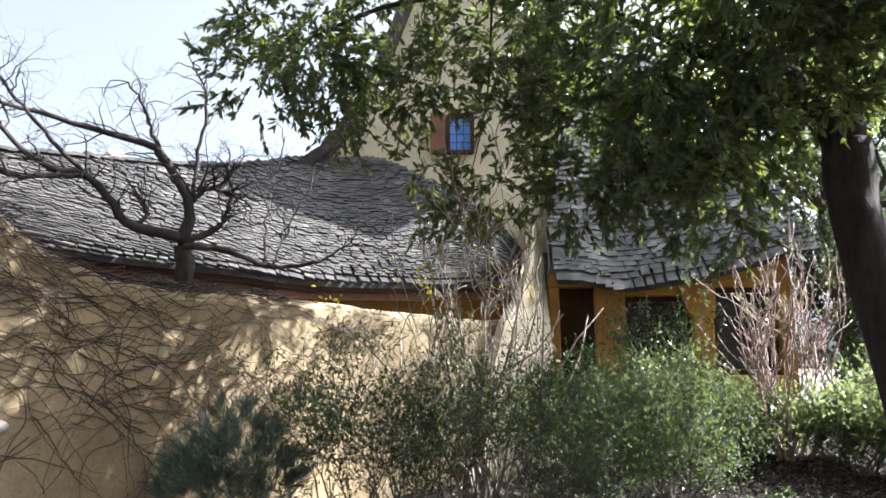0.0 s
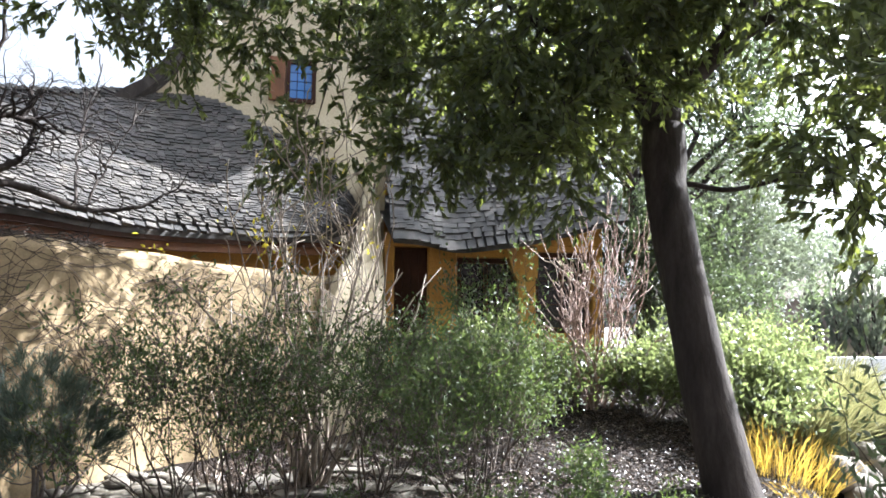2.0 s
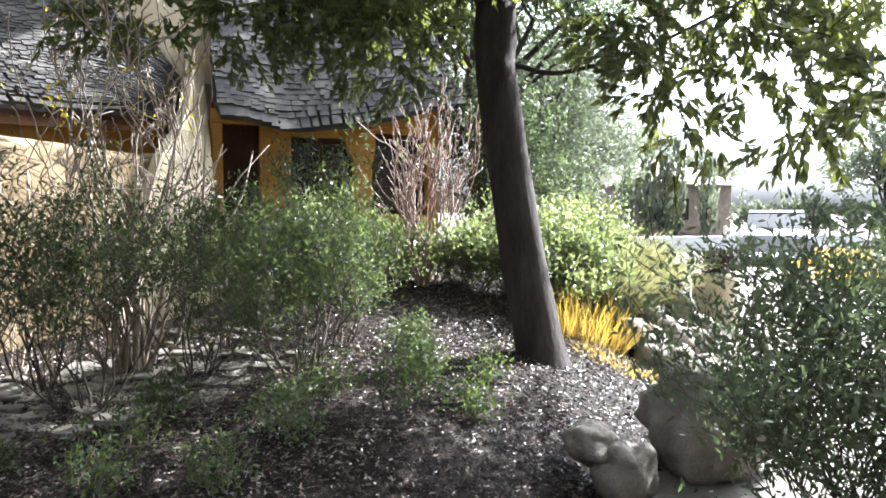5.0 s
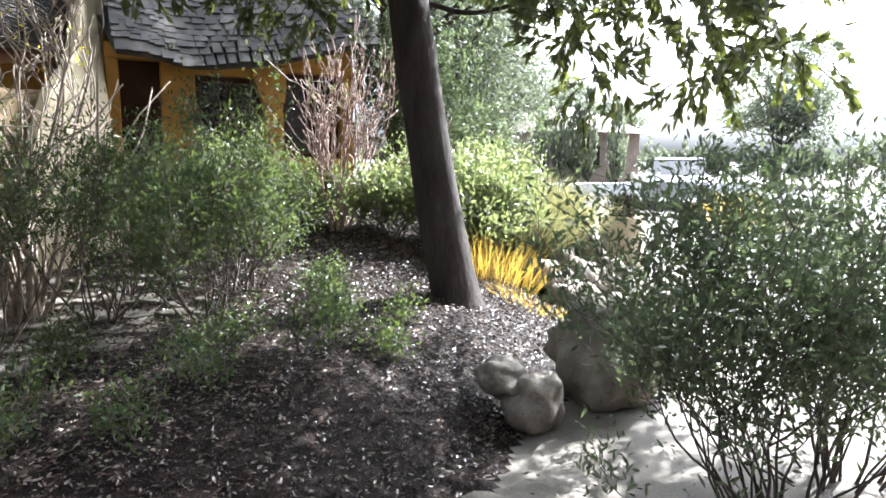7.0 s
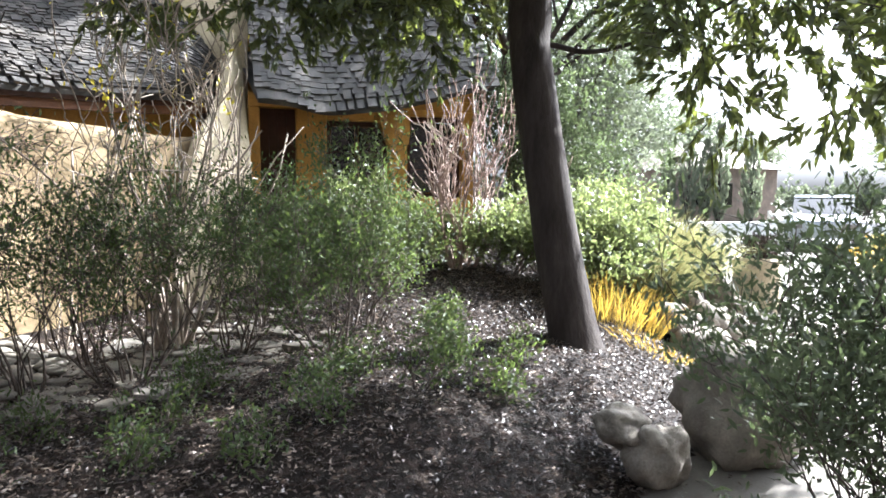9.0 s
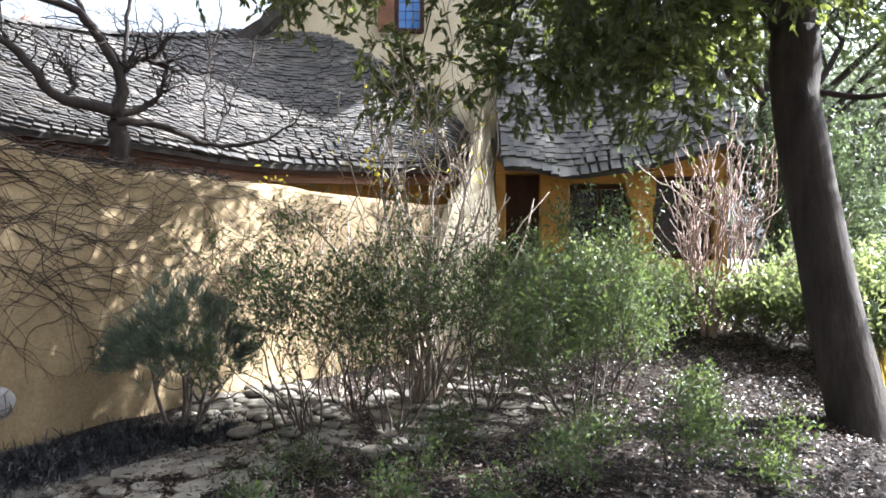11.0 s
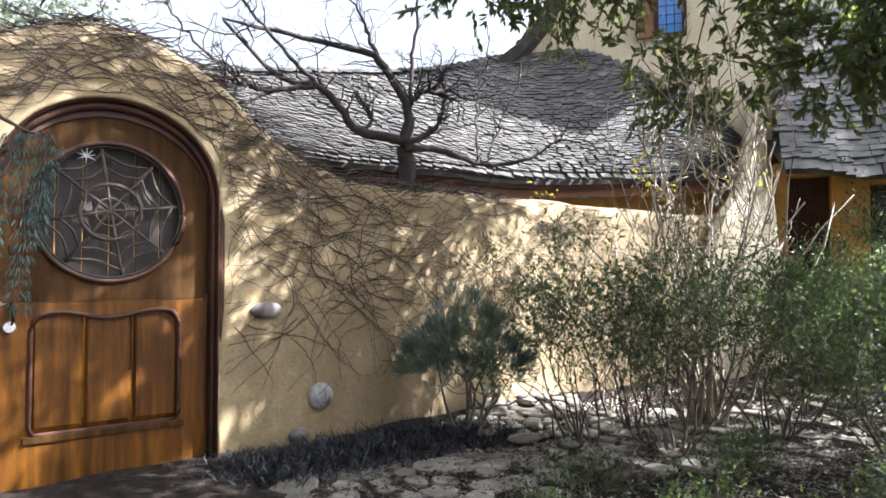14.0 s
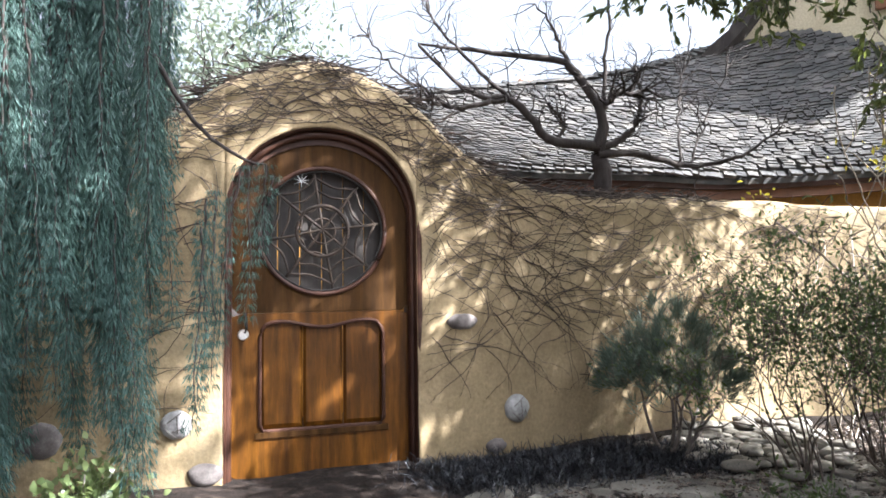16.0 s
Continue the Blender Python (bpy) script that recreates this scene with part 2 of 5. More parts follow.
def tube_data(paths, sides=5):
    """Vertices and faces of tapering tubes; a path is its points and its radii."""
    verts, faces, n0 = [], [], 0
    for pts, radii in paths:
        p = np.asarray(pts, float)
        r = np.asarray(radii, float)
        t = np.gradient(p, axis=0)
        t /= np.linalg.norm(t, axis=1, keepdims=True) + 1e-9
        ref = np.where(np.abs(t[:, 2:3]) > 0.9, np.array([[1.0, 0, 0]]), np.array([[0, 0, 1.0]]))
        a = np.cross(t, ref)
        a /= np.linalg.norm(a, axis=1, keepdims=True) + 1e-9
        b = np.cross(t, a)
        ang = np.linspace(0, 2 * math.pi, sides, endpoint=False)
        ring = p[:, None] + r[:, None, None] * (np.cos(ang)[None, :, None] * a[:, None] + np.sin(ang)[None, :, None] * b[:, None])
        verts.append(ring.reshape(-1, 3))
        m = len(p)
        for i in range(m - 1):
            for k in range(sides):
                k2 = (k + 1) % sides
                faces.append((n0 + i * sides + k, n0 + i * sides + k2, n0 + (i + 1) * sides + k2, n0 + (i + 1) * sides + k))
        faces.append(tuple(n0 + (m - 1) * sides + k for k in range(sides)))
        n0 += m * sides
    return np.vstack(verts), faces


def tubes(name, paths, mat, parent=None, label="", sides=5):
    v, f = tube_data(paths, sides)
    return link(name, v.tolist(), f, mat, parent, label, smooth=True)


def unit(v):
    v = np.asarray(v, float)
    return v / (np.linalg.norm(v, axis=-1, keepdims=True) + 1e-9)


def leaf_data(base, way, length, width, fold=0.25, curl=0.0):
    """Pointed, folded leaf blades: six vertices each."""
    n = len(base)
    way = unit(way)
    side = unit(np.cross(way, rng.normal(size=(n, 3))))
    up = np.cross(side, way)
    length, width = np.broadcast_to(length, (n,))[:, None], np.broadcast_to(width, (n,))[:, None]
    sag = np.array([[0, 0, -1.0]]) * curl * length
    l1 = base + way * length * 0.35 + side * width * 0.5 + up * width * fold + sag * 0.1
    r1 = base + way * length * 0.35 - side * width * 0.5 + up * width * fold + sag * 0.1
    l2 = base + way * length * 0.7 + side * width * 0.36 + up * width * fold * 0.6 + sag * 0.45
    r2 = base + way * length * 0.7 - side * width * 0.36 + up * width * fold * 0.6 + sag * 0.45
    tip = base + way * length + sag
    v = np.stack([base, l1, r1, l2, r2, tip], 1).reshape(-1, 3)
    k = (np.arange(n) * 6)[:, None]
    quads = k + np.array([[1, 2, 4, 3]])
    tri1, tri2 = k + np.array([[0, 2, 1]]), k + np.array([[3, 4, 5]])
    return v, tri1, quads, tri2


def leaves(name, base, way, length, width, mat, parent=None, label="", fold=0.25, curl=0.0):
    v, t1, q, t2 = leaf_data(np.asarray(base, float), np.asarray(way, float), length, width, fold, curl)
    me = bpy.data.meshes.new(name)
    n = len(q)
    me.vertices.add(len(v))
    me.vertices.foreach_set("co", v.ravel())
    loops = np.hstack([t1, q, t2]).ravel()
    me.loops.add(len(loops))
    me.loops.foreach_set("vertex_index", loops.astype(np.int32))
    starts = (np.arange(n)[:, None] * 10 + np.array([[0, 3, 7]])).ravel()
    me.polygons.add(3 * n)
    me.polygons.foreach_set("loop_start", starts.astype(np.int32))
    me.update(calc_edges=True)
    me.validate()
    me.materials.append(mat)
    ob = new(name, me)
    if parent is not None:
        ob.parent = parent
    return tagged(ob, label)


def grown(start, way, length, radius, depth, spread=0.7, rise=0.15, jitter=0.22, kids=3, out=None, tips=None, steps=6, shrink=0.62):
    """Branch paths by repeated forking; tips gathers the places and ways of the twigs."""
    out = [] if out is None else out
    tips = [] if tips is None else tips
    p, d = np.array(start, float), unit(np.array(way, float))
    pts, step = [p.copy()], length / steps
    for i in range(steps):
        d = unit(d + rng.normal(size=3) * jitter + np.array([0, 0, rise]))
        p = p + d * step
        pts.append(p.copy())
    radii = np.linspace(radius, radius * 0.5, steps + 1)
    out.append((np.array(pts), radii))
    if depth <= 1:
        for i in range(2, steps + 1):
            tips.append((pts[i], unit(pts[i] - pts[i - 1])))
    if depth > 0:
        for k in range(kids):
            i = steps if k == 0 else int(rng.integers(2, steps + 1))
            turn = unit(d + rng.normal(size=3) * spread)
            grown(pts[i], turn, length * shrink * rng.uniform(0.8, 1.2), radii[i] * 0.72, depth - 1, spread, rise, jitter, kids, out, tips, steps, shrink)
    return out, tips


# ---- ground ----
EDGE = smooth_line([(1.0, 1.2), (1.75, 1.95), (2.5, 2.5), (3.2, 2.85), (4.1, 3.7), (4.9, 4.55), (6.0, 5.0), (7.0, 5.5), (8.0, 8.0), (9.0, 12.0)], 60)


def ease(a, b, x):
    x = np.clip((x - a) / (b - a), 0, 1)
    return x * x * (3 - 2 * x)


def inside(x, y):
    """Metres to the planted bed's edge along the path, positive within the bed."""
    x, y = np.atleast_1d(np.asarray(x, float)), np.atleast_1d(np.asarray(y, float))
    dx, dy = x[:, None] - EDGE[None, :, 0], y[:, None] - EDGE[None, :, 1]
    d2 = dx * dx + dy * dy
    i = np.argmin(d2, axis=1)
    t = np.gradient(EDGE, axis=0)[i]
    k = np.arange(len(x))
    s = t[:, 0] * dy[k, i] - t[:, 1] * dx[k, i]
    return np.sqrt(d2[k, i]) * np.sign(s)


def height(x, y):
    x, y = np.atleast_1d(np.asarray(x, float)), np.atleast_1d(np.asarray(y, float))
    s = inside(x, y)
    near = ease(1.3, 3.3, np.hypot(x, y))
    bed = (0.24 + 0.16 * ease(-0.6, 2.2, x)) * ease(-0.05, 1.1, s) * near
    bed = bed + 0.36 * ease(4.4, 6.6, y) * ease(0.6, 2.6, x) * ease(0.0, 1.2, s)
    lumps = 0.02 * np.sin(3.1 * x + 1.3) * np.cos(2.7 * y) + 0.012 * np.sin(7.3 * x) * np.sin(6.1 * y + 0.7)
    out = bed + lumps * ease(0.0, 0.6, s) * near
    return out * (1 - ease(11, 16, np.hypot(x - 1, y - 4)))


def ground_z(x, y):
    return float(height(x, y)[0])


def axis_steps(lo, hi, fine, reach):
    mid = np.arange(lo, hi + fine / 2, fine)
    grow = np.cumsum(fine * 1.35 ** np.arange(1, 60))
    grow = grow[grow < reach]
    return np.concatenate([lo - grow[::-1], mid, hi + grow])


xs, ys = axis_steps(-5.5, 8.5, 0.045, 900), axis_steps(-0.5, 8.5, 0.045, 900)
gx, gy = np.meshgrid(xs, ys)
gz = height(gx.ravel(), gy.ravel())
gv = np.stack([gx.ravel(), gy.ravel(), gz], 1)
nx, ny = len(xs), len(ys)
ii, jj = np.meshgrid(np.arange(nx - 1), np.arange(ny - 1))
base_i = (jj * nx + ii).ravel()
gf = np.stack([base_i, base_i + 1, base_i + nx + 1, base_i + nx], 1)
ground = link("ground", gv.tolist(), gf.tolist(), MULCH, smooth=True)
tagged(ground, "dark bark mulch bed rising beside a pale path", "ground", kind="structure")
ground.data.materials.append(PAVING)
ground.data.materials.append(ASPHALT)
fc = gv[gf].mean(axis=1)
where = np.zeros(len(gf), np.int32)
side = inside(fc[:, 0], fc[:, 1])
where[(side < -0.02) | (np.hypot(fc[:, 0], fc[:, 1]) < 1.5)] = 1
street = (fc[:, 0] * 0.8 + fc[:, 1] * 0.6)
where[(street > 21) & (street < 31)] = 2
where[street >= 31] = 1
ground.data.polygons.foreach_set("material_index", where)


# ---- garden wall ----
WALL = smooth_line([(-4.8, 1.0, 1.95), (-4.0, 1.75, 2.1), (-3.53, 2.26, 2.48), (-3.27, 2.55, 2.73), (-2.94, 2.99, 2.86), (-2.62, 3.40, 2.65), (-2.45, 3.67, 2.41), (-2.32, 3.9, 2.25),
                    (-2.16, 4.17, 2.13), (-1.99, 4.47, 2.08), (-1.45, 5.4, 2.09), (-0.78, 6.36, 2.08), (0.05, 7.08, 2.03), (0.5, 7.5, 2.03), (0.9, 7.85, 2.06)], 260)
GATE_U, GATE_BACK = np.array([0.61, 0.792]), np.array([-0.792, 0.61])
GATE_AT = np.array([-2.955, 2.975])
GATE = Matrix(((0.61, -0.792, 0, -2.955), (0.792, 0.61, 0, 2.975), (0, 0, 1, 0.215), (0, 0, 0, 1)))
HALF, SPRING, RISE = 0.60, 1.85, 0.56


def wall_column(p, t, bottom):
    """One cross-section of the wall, front foot to back foot, with a rounded top."""
    front = np.array([t[1], -t[0]])
    rows = []
    top = p[2]
    for f in np.linspace(0, 1, 22):
        rows.append((0.0, bottom + (top - 0.11 - bottom) * f))
    for a in np.linspace(0.25, math.pi - 0.25, 7):
        rows.append((-0.14 + 0.14 * math.cos(a), top - 0.11 + 0.11 * math.sin(a)))
    for f in np.linspace(1, 0, 6):
        rows.append((-0.28, bottom + (top - 0.11 - bottom) * f))
    out = []
    for d, z in rows:
        wob = 0.018 * noise.noise(Vector((p[0] * 2.1, p[1] * 2.1, z * 1.7))) + 0.006 * noise.noise(Vector((p[0] * 9, p[1] * 9, z * 8)))
        q = p[:2] + front * (d + wob)
        out.append((q[0], q[1], z + (wob if z > top - 0.15 else 0)))
    return out


tang = unit(np.gradient(WALL[:, :2], axis=0))
WALL_RUN = np.concatenate([[0], np.cumsum(np.linalg.norm(np.diff(WALL[:, :2], axis=0), axis=1))])
columns, done = [], [False, False]
for p, t in zip(WALL, tang):
    s = float((p[:2] - GATE_AT) @ GATE_U)
    for k, mark in enumerate((-HALF, HALF)):
        if not done[k] and s > mark:
            done[k] = True
            q = np.array([*(GATE_AT + GATE_U * mark), p[2]])
            low = ground_z(q[0], q[1]) - 0.1
            pair = [(q - np.array([*GATE_U, 0]) * 0.002, low), (q + np.array([*GATE_U, 0]) * 0.002, SPRING)]
            columns += [(c, t, z) for c, z in (pair if k == 0 else [(pair[0][0], SPRING), (pair[1][0], low)])]
    if abs(s) < HALF:
        columns.append((p, t, SPRING + RISE * math.sqrt(1 - (s / HALF) ** 2)))
    else:
        columns.append((p, t, ground_z(p[0], p[1]) - 0.1))
verts, faces = [], []
for p, t, low in columns:
    verts += wall_column(p, t, low)
m = 35
for i in range(len(columns) - 1):
    for k in range(m):
        k2 = (k + 1) % m
        faces.append((i * m + k, (i + 1) * m + k, (i + 1) * m + k2, i * m + k2))
faces += [tuple(range(m)), tuple((len(columns) - 1) * m + k for k in range(m - 1, -1, -1))]
garden_wall = link("wall_garden", verts, faces, STUCCO, smooth=True)
tagged(garden_wall, "hand-formed yellow stucco garden wall with a swooping top", "wall", kind="structure")


def on_wall(s):
    """Place and way on the wall's face at the fraction s of its length, and the way out of it."""
    d = min(max(s, 0.0), 0.9999) * WALL_RUN[-1]
    k = int(np.searchsorted(WALL_RUN, d, side="right")) - 1
    p = WALL[k] + (WALL[k + 1] - WALL[k]) * (d - WALL_RUN[k]) / (WALL_RUN[k + 1] - WALL_RUN[k])
    t = tang[k]
    return p, t, np.array([t[1], -t[0]])


# ---- arched gate ----
def child_of(ob, parent):
    ob.parent = parent
    if parent.parent is None:
        ob.matrix_parent_inverse = parent.matrix_basis.inverted()
    return ob


def gate_part(name, bm, mat, parent, label="", smooth=False):
    bmesh.ops.recalc_face_normals(bm, faces=bm.faces)
    bm.transform(GATE)
    return child_of(part(name, bm, mat, None, label, smooth), parent)


def gate_tubes(name, paths, mat, parent, label="", sides=6):
    v, f = tube_data(paths, sides)
    ob = link(name, v.tolist(), f, mat, None, label, smooth=True)
    ob.data.transform(GATE)
    return child_of(ob, parent)


def arch_line(half, spring, rise, foot=0.0, n=28):
    pts = [(-half, foot + (spring - foot) * k / 8) for k in range(8)]
    pts += [(-half * math.cos(a), spring + rise * math.sin(a)) for a in np.linspace(0, math.pi, n)]
    return pts + [(half, spring + (foot - spring) * k / 8) for k in range(1, 9)]


def field(outer, inner, centre, y0, y1, n=72):
    """A flat board with one opening: outer and inner tell whether a place lies within them."""
    bm = bmesh.new()
    rings = []
    for test in (outer, inner):
        ring = []
        for a in np.linspace(0, 2 * math.pi, n, endpoint=False):
            lo, hi = 0.0, 3.0
            for _ in range(30):
                mid = (lo + hi) / 2
                if test(centre[0] + mid * math.cos(a), centre[1] + mid * math.sin(a)):
                    lo = mid
                else:
                    hi = mid
            ring.append((centre[0] + lo * math.cos(a), centre[1] + lo * math.sin(a)))
        rings.append(ring)
    fo, fi, bo, bi = ([bm.verts.new((x, y, z)) for x, z in ring] for ring, y in ((rings[0], y0), (rings[1], y0), (rings[0], y1), (rings[1], y1)))
    for k in range(n):
        j = (k + 1) % n
        bm.faces.new((fo[k], fo[j], fi[j], fi[k]))
        bm.faces.new((fi[k], fi[j], bi[j], bi[k]))
        bm.faces.new((fo[k], bo[k], bo[j], fo[j]))
        bm.faces.new((bo[k], bi[k], bi[j], bo[j]))
    return bm, rings


gate = thing("garden_gate", "arched varnished wooden gate with a round spider-web grille, closed", "gate", matrix=GATE.copy())
SP, RI, HW, CZ, CR = 1.61, 0.50, 0.565, 1.54, 0.405


def in_upper(x, z):
    if z < 1.02 or abs(x) > HW:
        return False
    return z < SP or (x / HW) ** 2 + ((z - SP) / RI) ** 2 < 1


def panel_top(x):
    return 0.925 + 0.04 * (1 - math.cos(min(abs(x) / 0.27, 1.45) * math.pi)) / 2 - (0.06 * max(0, (abs(x) - 0.33) / 0.06) ** 2)


upper, rings = field(in_upper, lambda x, z: x * x + (z - CZ) ** 2 < CR * CR, (0, CZ), 0.10, 0.15)
gate_part("upper_board", upper, DOORDARK, gate, "darker brown upper board")
circle = [(x, 0.095, z) for x, z in rings[1]]
gate_tubes("round_moulding", [(circle + circle[:1], [0.016] * (len(circle) + 1))], JAMB, gate, "dark round moulding")
inner_circle = [(x * 0.95, 0.10, CZ + (z - CZ) * 0.95) for x, z in rings[1]]
gate_tubes("round_bead", [(inner_circle + inner_circle[:1], [0.008] * (len(circle) + 1))], IRON, gate)
lower, rings = field(lambda x, z: abs(x) < HW and 0 < z < 1.018, lambda x, z: abs(x) < 0.39 and 0.29 < z < panel_top(x), (0, 0.6), 0.10, 0.15)
gate_part("lower_board", lower, DOORWOOD, gate)
outline = [(x, 0.098, z) for x, z in rings[1]]
gate_tubes("panel_moulding", [(outline + outline[:1], [0.013] * (len(outline) + 1))], DARKWOOD, gate, "dark panel moulding")
for x0, x1 in ((-0.385, -0.128), (-0.122, 0.128), (0.134, 0.385)):
    bm = bmesh.new()
    tops = [(x, panel_top(x)) for x in np.linspace(x0, x1, 9)]
    loop = [(x0, 0.295)] + tops + [(x1, 0.295)]
    mid = np.mean(loop, axis=0)
    a = [bm.verts.new((x, 0.135, z)) for x, z in loop]
    b = [bm.verts.new((mid[0] + (x - mid[0]) * 0.86, 0.118, mid[1] + (z - mid[1]) * 0.94)) for x, z in loop]
    c = [bm.verts.new((x, 0.15, z)) for x, z in loop]
    n = len(loop)
    for k in range(n):
        bm.faces.new((a[k], a[(k + 1) % n], b[(k + 1) % n], b[k]))
        bm.faces.new((c[k], c[(k + 1) % n], a[(k + 1) % n], a[k]))
    bm.faces.new(b)
    gate_part("panel", bm, DOORWOOD, gate)
gate_part("rail", boxed(-0.42, 0.42, 0.085, 0.10, 0.245, 0.285, 0.005), DOORDARK, gate)
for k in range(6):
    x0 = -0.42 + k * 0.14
    gate_part("back_plank", boxed(x0 + 0.003, x0 + 0.137, 0.165, 0.185, 1.08, 2.0, 0.004), DARKPLANK, gate, "brown plank behind the grille")
web = []
spokes = [math.radians(d) for d in (8, 52, 98, 140, 190, 232, 280, 322)]
for a in spokes:
    web.append(([(0.0, 0.115, CZ + 0.01), (0.5 * CR * math.cos(a), 0.11, CZ + 0.5 * CR * math.sin(a)), (0.98 * CR * math.cos(a), 0.115, CZ + 0.98 * CR * math.sin(a))], [0.010, 0.010, 0.011]))
for r in (0.20, 0.42, 0.66, 0.86):
    for k, a in enumerate(spokes):
        b = spokes[(k + 1) % 8] + (2 * math.pi if k == 7 else 0)
        line = []
        for f in np.linspace(0, 1, 6):
            g, rr = a + (b - a) * f, r * CR * (1 - 0.16 * math.sin(math.pi * f) * (r > 0.3))
            line.append((rr * math.cos(g), 0.112, CZ + rr * math.sin(g)))
        web.append((line, [0.008] * 6))
ring = [(0.165 * math.cos(a), 0.108, CZ + 0.165 * math.sin(a)) for a in np.linspace(0, 2 * math.pi, 28)]
web.append((ring, [0.013] * 28))
gate_tubes("web_grille", web, VINE, gate, "dark carved wooden spider-web grille")
legs = []
for d in (15, 50, 85, 125, 160, 200, 265, 340):
    a = math.radians(d)
    x, z = -0.135 + 0.0, CZ + 0.315
    legs.append(([(x, 0.09, z), (x + 0.022 * math.cos(a), 0.078, z + 0.022 * math.sin(a)), (x + 0.05 * math.cos(a), 0.092, z + 0.05 * math.sin(a))], [0.0042, 0.003, 0.002]))
gate_tubes("spider_ornament", legs, SILVER, gate, "pale metal spider ornament")
gate_tubes("handle", [([(-0.48, 0.09, 1.02), (-0.475, 0.045, 1.0), (-0.472, 0.04, 0.93), (-0.48, 0.09, 0.90)], [0.009, 0.01, 0.01, 0.008])], IRON, gate, "black iron handle")
bm = bmesh.new()
bmesh.ops.create_cone(bm, cap_ends=True, segments=18, radius1=0.035, radius2=0.028, depth=0.02, matrix=pose(-0.49, 0.092, 0.89, 90, 0, 0))
gate_part("lock_plate", bm, SILVER, gate, "pale round lock plate")
gate_part("peep_slot", boxed(-0.50, -0.475, 0.088, 0.102, 1.29, 1.34, 0.003), IRON, gate)
jamb_bm, _ = field(lambda x, z: abs(x) < 0.625 and -0.06 < z < 1.63 + 0.585 * math.sqrt(max(0.0, 1 - (x / 0.625) ** 2)), lambda x, z: abs(x) < 0.557 and -0.05 < z < 1.61 + 0.488 * math.sqrt(max(0.0, 1 - (x / 0.557) ** 2)), (0, 1.0), 0.085, 0.2, 120)
gate_part("jamb", jamb_bm, JAMB, gate, "dark red arched jamb")
frame_paths = []
for half, rise, y, r in ((0.585, 0.53, 0.07, 0.028), (0.615, 0.575, 0.03, 0.030), (0.60, 0.55, 0.10, 0.03)):
    line = arch_line(half, 1.63, rise, -0.05)
    frame_paths.append(([(x, y, z) for x, z in line], [r] * len(line)))
for line in frame_paths:
    gate_tubes("jamb_moulding", [line], JAMB, gate, "dark red arched jamb", 8)
bm = boxed(-0.75, 0.72, -0.42, 0.22, -0.16, 0.0, 0.02)
bmesh.ops.subdivide_edges(bm, edges=bm.edges, cuts=3, use_grid_fill=True)
for v in bm.verts:
    v.co += Vector((0, 0, 0.012 * noise.noise(v.co * 4)))
bm.transform(GATE)
doorstep = tagged(part("doorstep", bm, GREYSTONE), "grey stone doorstep before the arched gate", "step")


# ---- stones set in the wall ----
def stone_mesh(radius, stretch, seed, rough=0.18, level=2):
    bm = bmesh.new()
    bmesh.ops.create_icosphere(bm, subdivisions=level, radius=radius)
    for v in bm.verts:
        d = v.co.normalized()
        k = 1 + rough * noise.noise(d * 1.6 + Vector((seed, 0, 0))) + rough * 0.4 * noise.noise(d * 4.5 + Vector((0, seed, 0)))
        v.co = Vector((v.co.x * stretch[0], v.co.y * stretch[1], v.co.z * stretch[2])) * k
    return bm


def set_stone(name, x, y, z, w, h, mat, label, marks=False):
    i = int(np.argmin(np.hypot(WALL[:, 0] - x, WALL[:, 1] - y)))
    p, t = WALL[i], tang[i]
    turn = Matrix(((t[0], -t[1], 0, p[0]), (t[1], t[0], 0, p[1]), (0, 0, 1, z), (0, 0, 0, 1)))
    holder = thing(name, label, "stone", matrix=turn)
    bm = stone_mesh(1, (w / 2, 0.045, h / 2), x * 7, 0.12, 3)
    bm.transform(turn)
    child_of(part("body", bm, mat, None, "", True), holder)
    if marks:
        lines = []
        for dx, dz, ex, ez in ((-0.25, 0.1, 0.2, 0.45), (0.05, 0.3, 0.1, -0.3), (-0.3, -0.1, 0.0, -0.4), (0.2, 0.0, 0.32, -0.35), (-0.1, -0.2, 0.25, -0.1)):
            lines.append(([(dx * w, -0.043, dz * h), ((dx + ex) / 2 * w, -0.047, (dz + ez) / 2 * h), (ex * w, -0.041, ez * h)], [0.003] * 3))
        v, f = tube_data(lines, 4)
        ob = link("carving", v.tolist(), f, GREYSTONE, None, "dark carved lines")
        ob.data.transform(turn)
        child_of(ob, holder)
    return holder


set_stone("wall_plaque", -2.215, 4.075, 0.54, 0.19, 0.19, WHITESTONE, "white carved stone set low in the stucco wall", True)
set_stone("wall_plaque", -3.50, 2.29, 0.60, 0.18, 0.17, WHITESTONE, "white carved stone beside the gate in the wall", True)
set_stone("wall_stone", -2.41, 3.72, 1.15, 0.22, 0.11, GREYSTONE, "grey stone ledge jutting from the wall")
set_stone("wall_stone", -2.30, 3.93, 0.30, 0.16, 0.10, GREYSTONE, "grey stone bedded in the wall's foot")
set_stone("wall_stone", -4.0, 1.75, 0.55, 0.24, 0.2, GREYSTONE, "grey stone half hidden by hanging cedar")
set_stone("wall_stone", -3.38, 2.42, 0.30, 0.2, 0.14, GREYSTONE, "grey stone bedded in the wall beside the gate")


# ---- cottage ----
cottage = thing("cottage", "storybook cottage of yellow stucco with sagging grey shingle roofs", "house", (0.0, 8.6, 0.5))


def house_part(name, verts, faces, mat, label="", parent=None, smooth=False):
    ob = link(name, verts, faces, mat, None, label, smooth)
    return child_of(ob, parent or cottage)


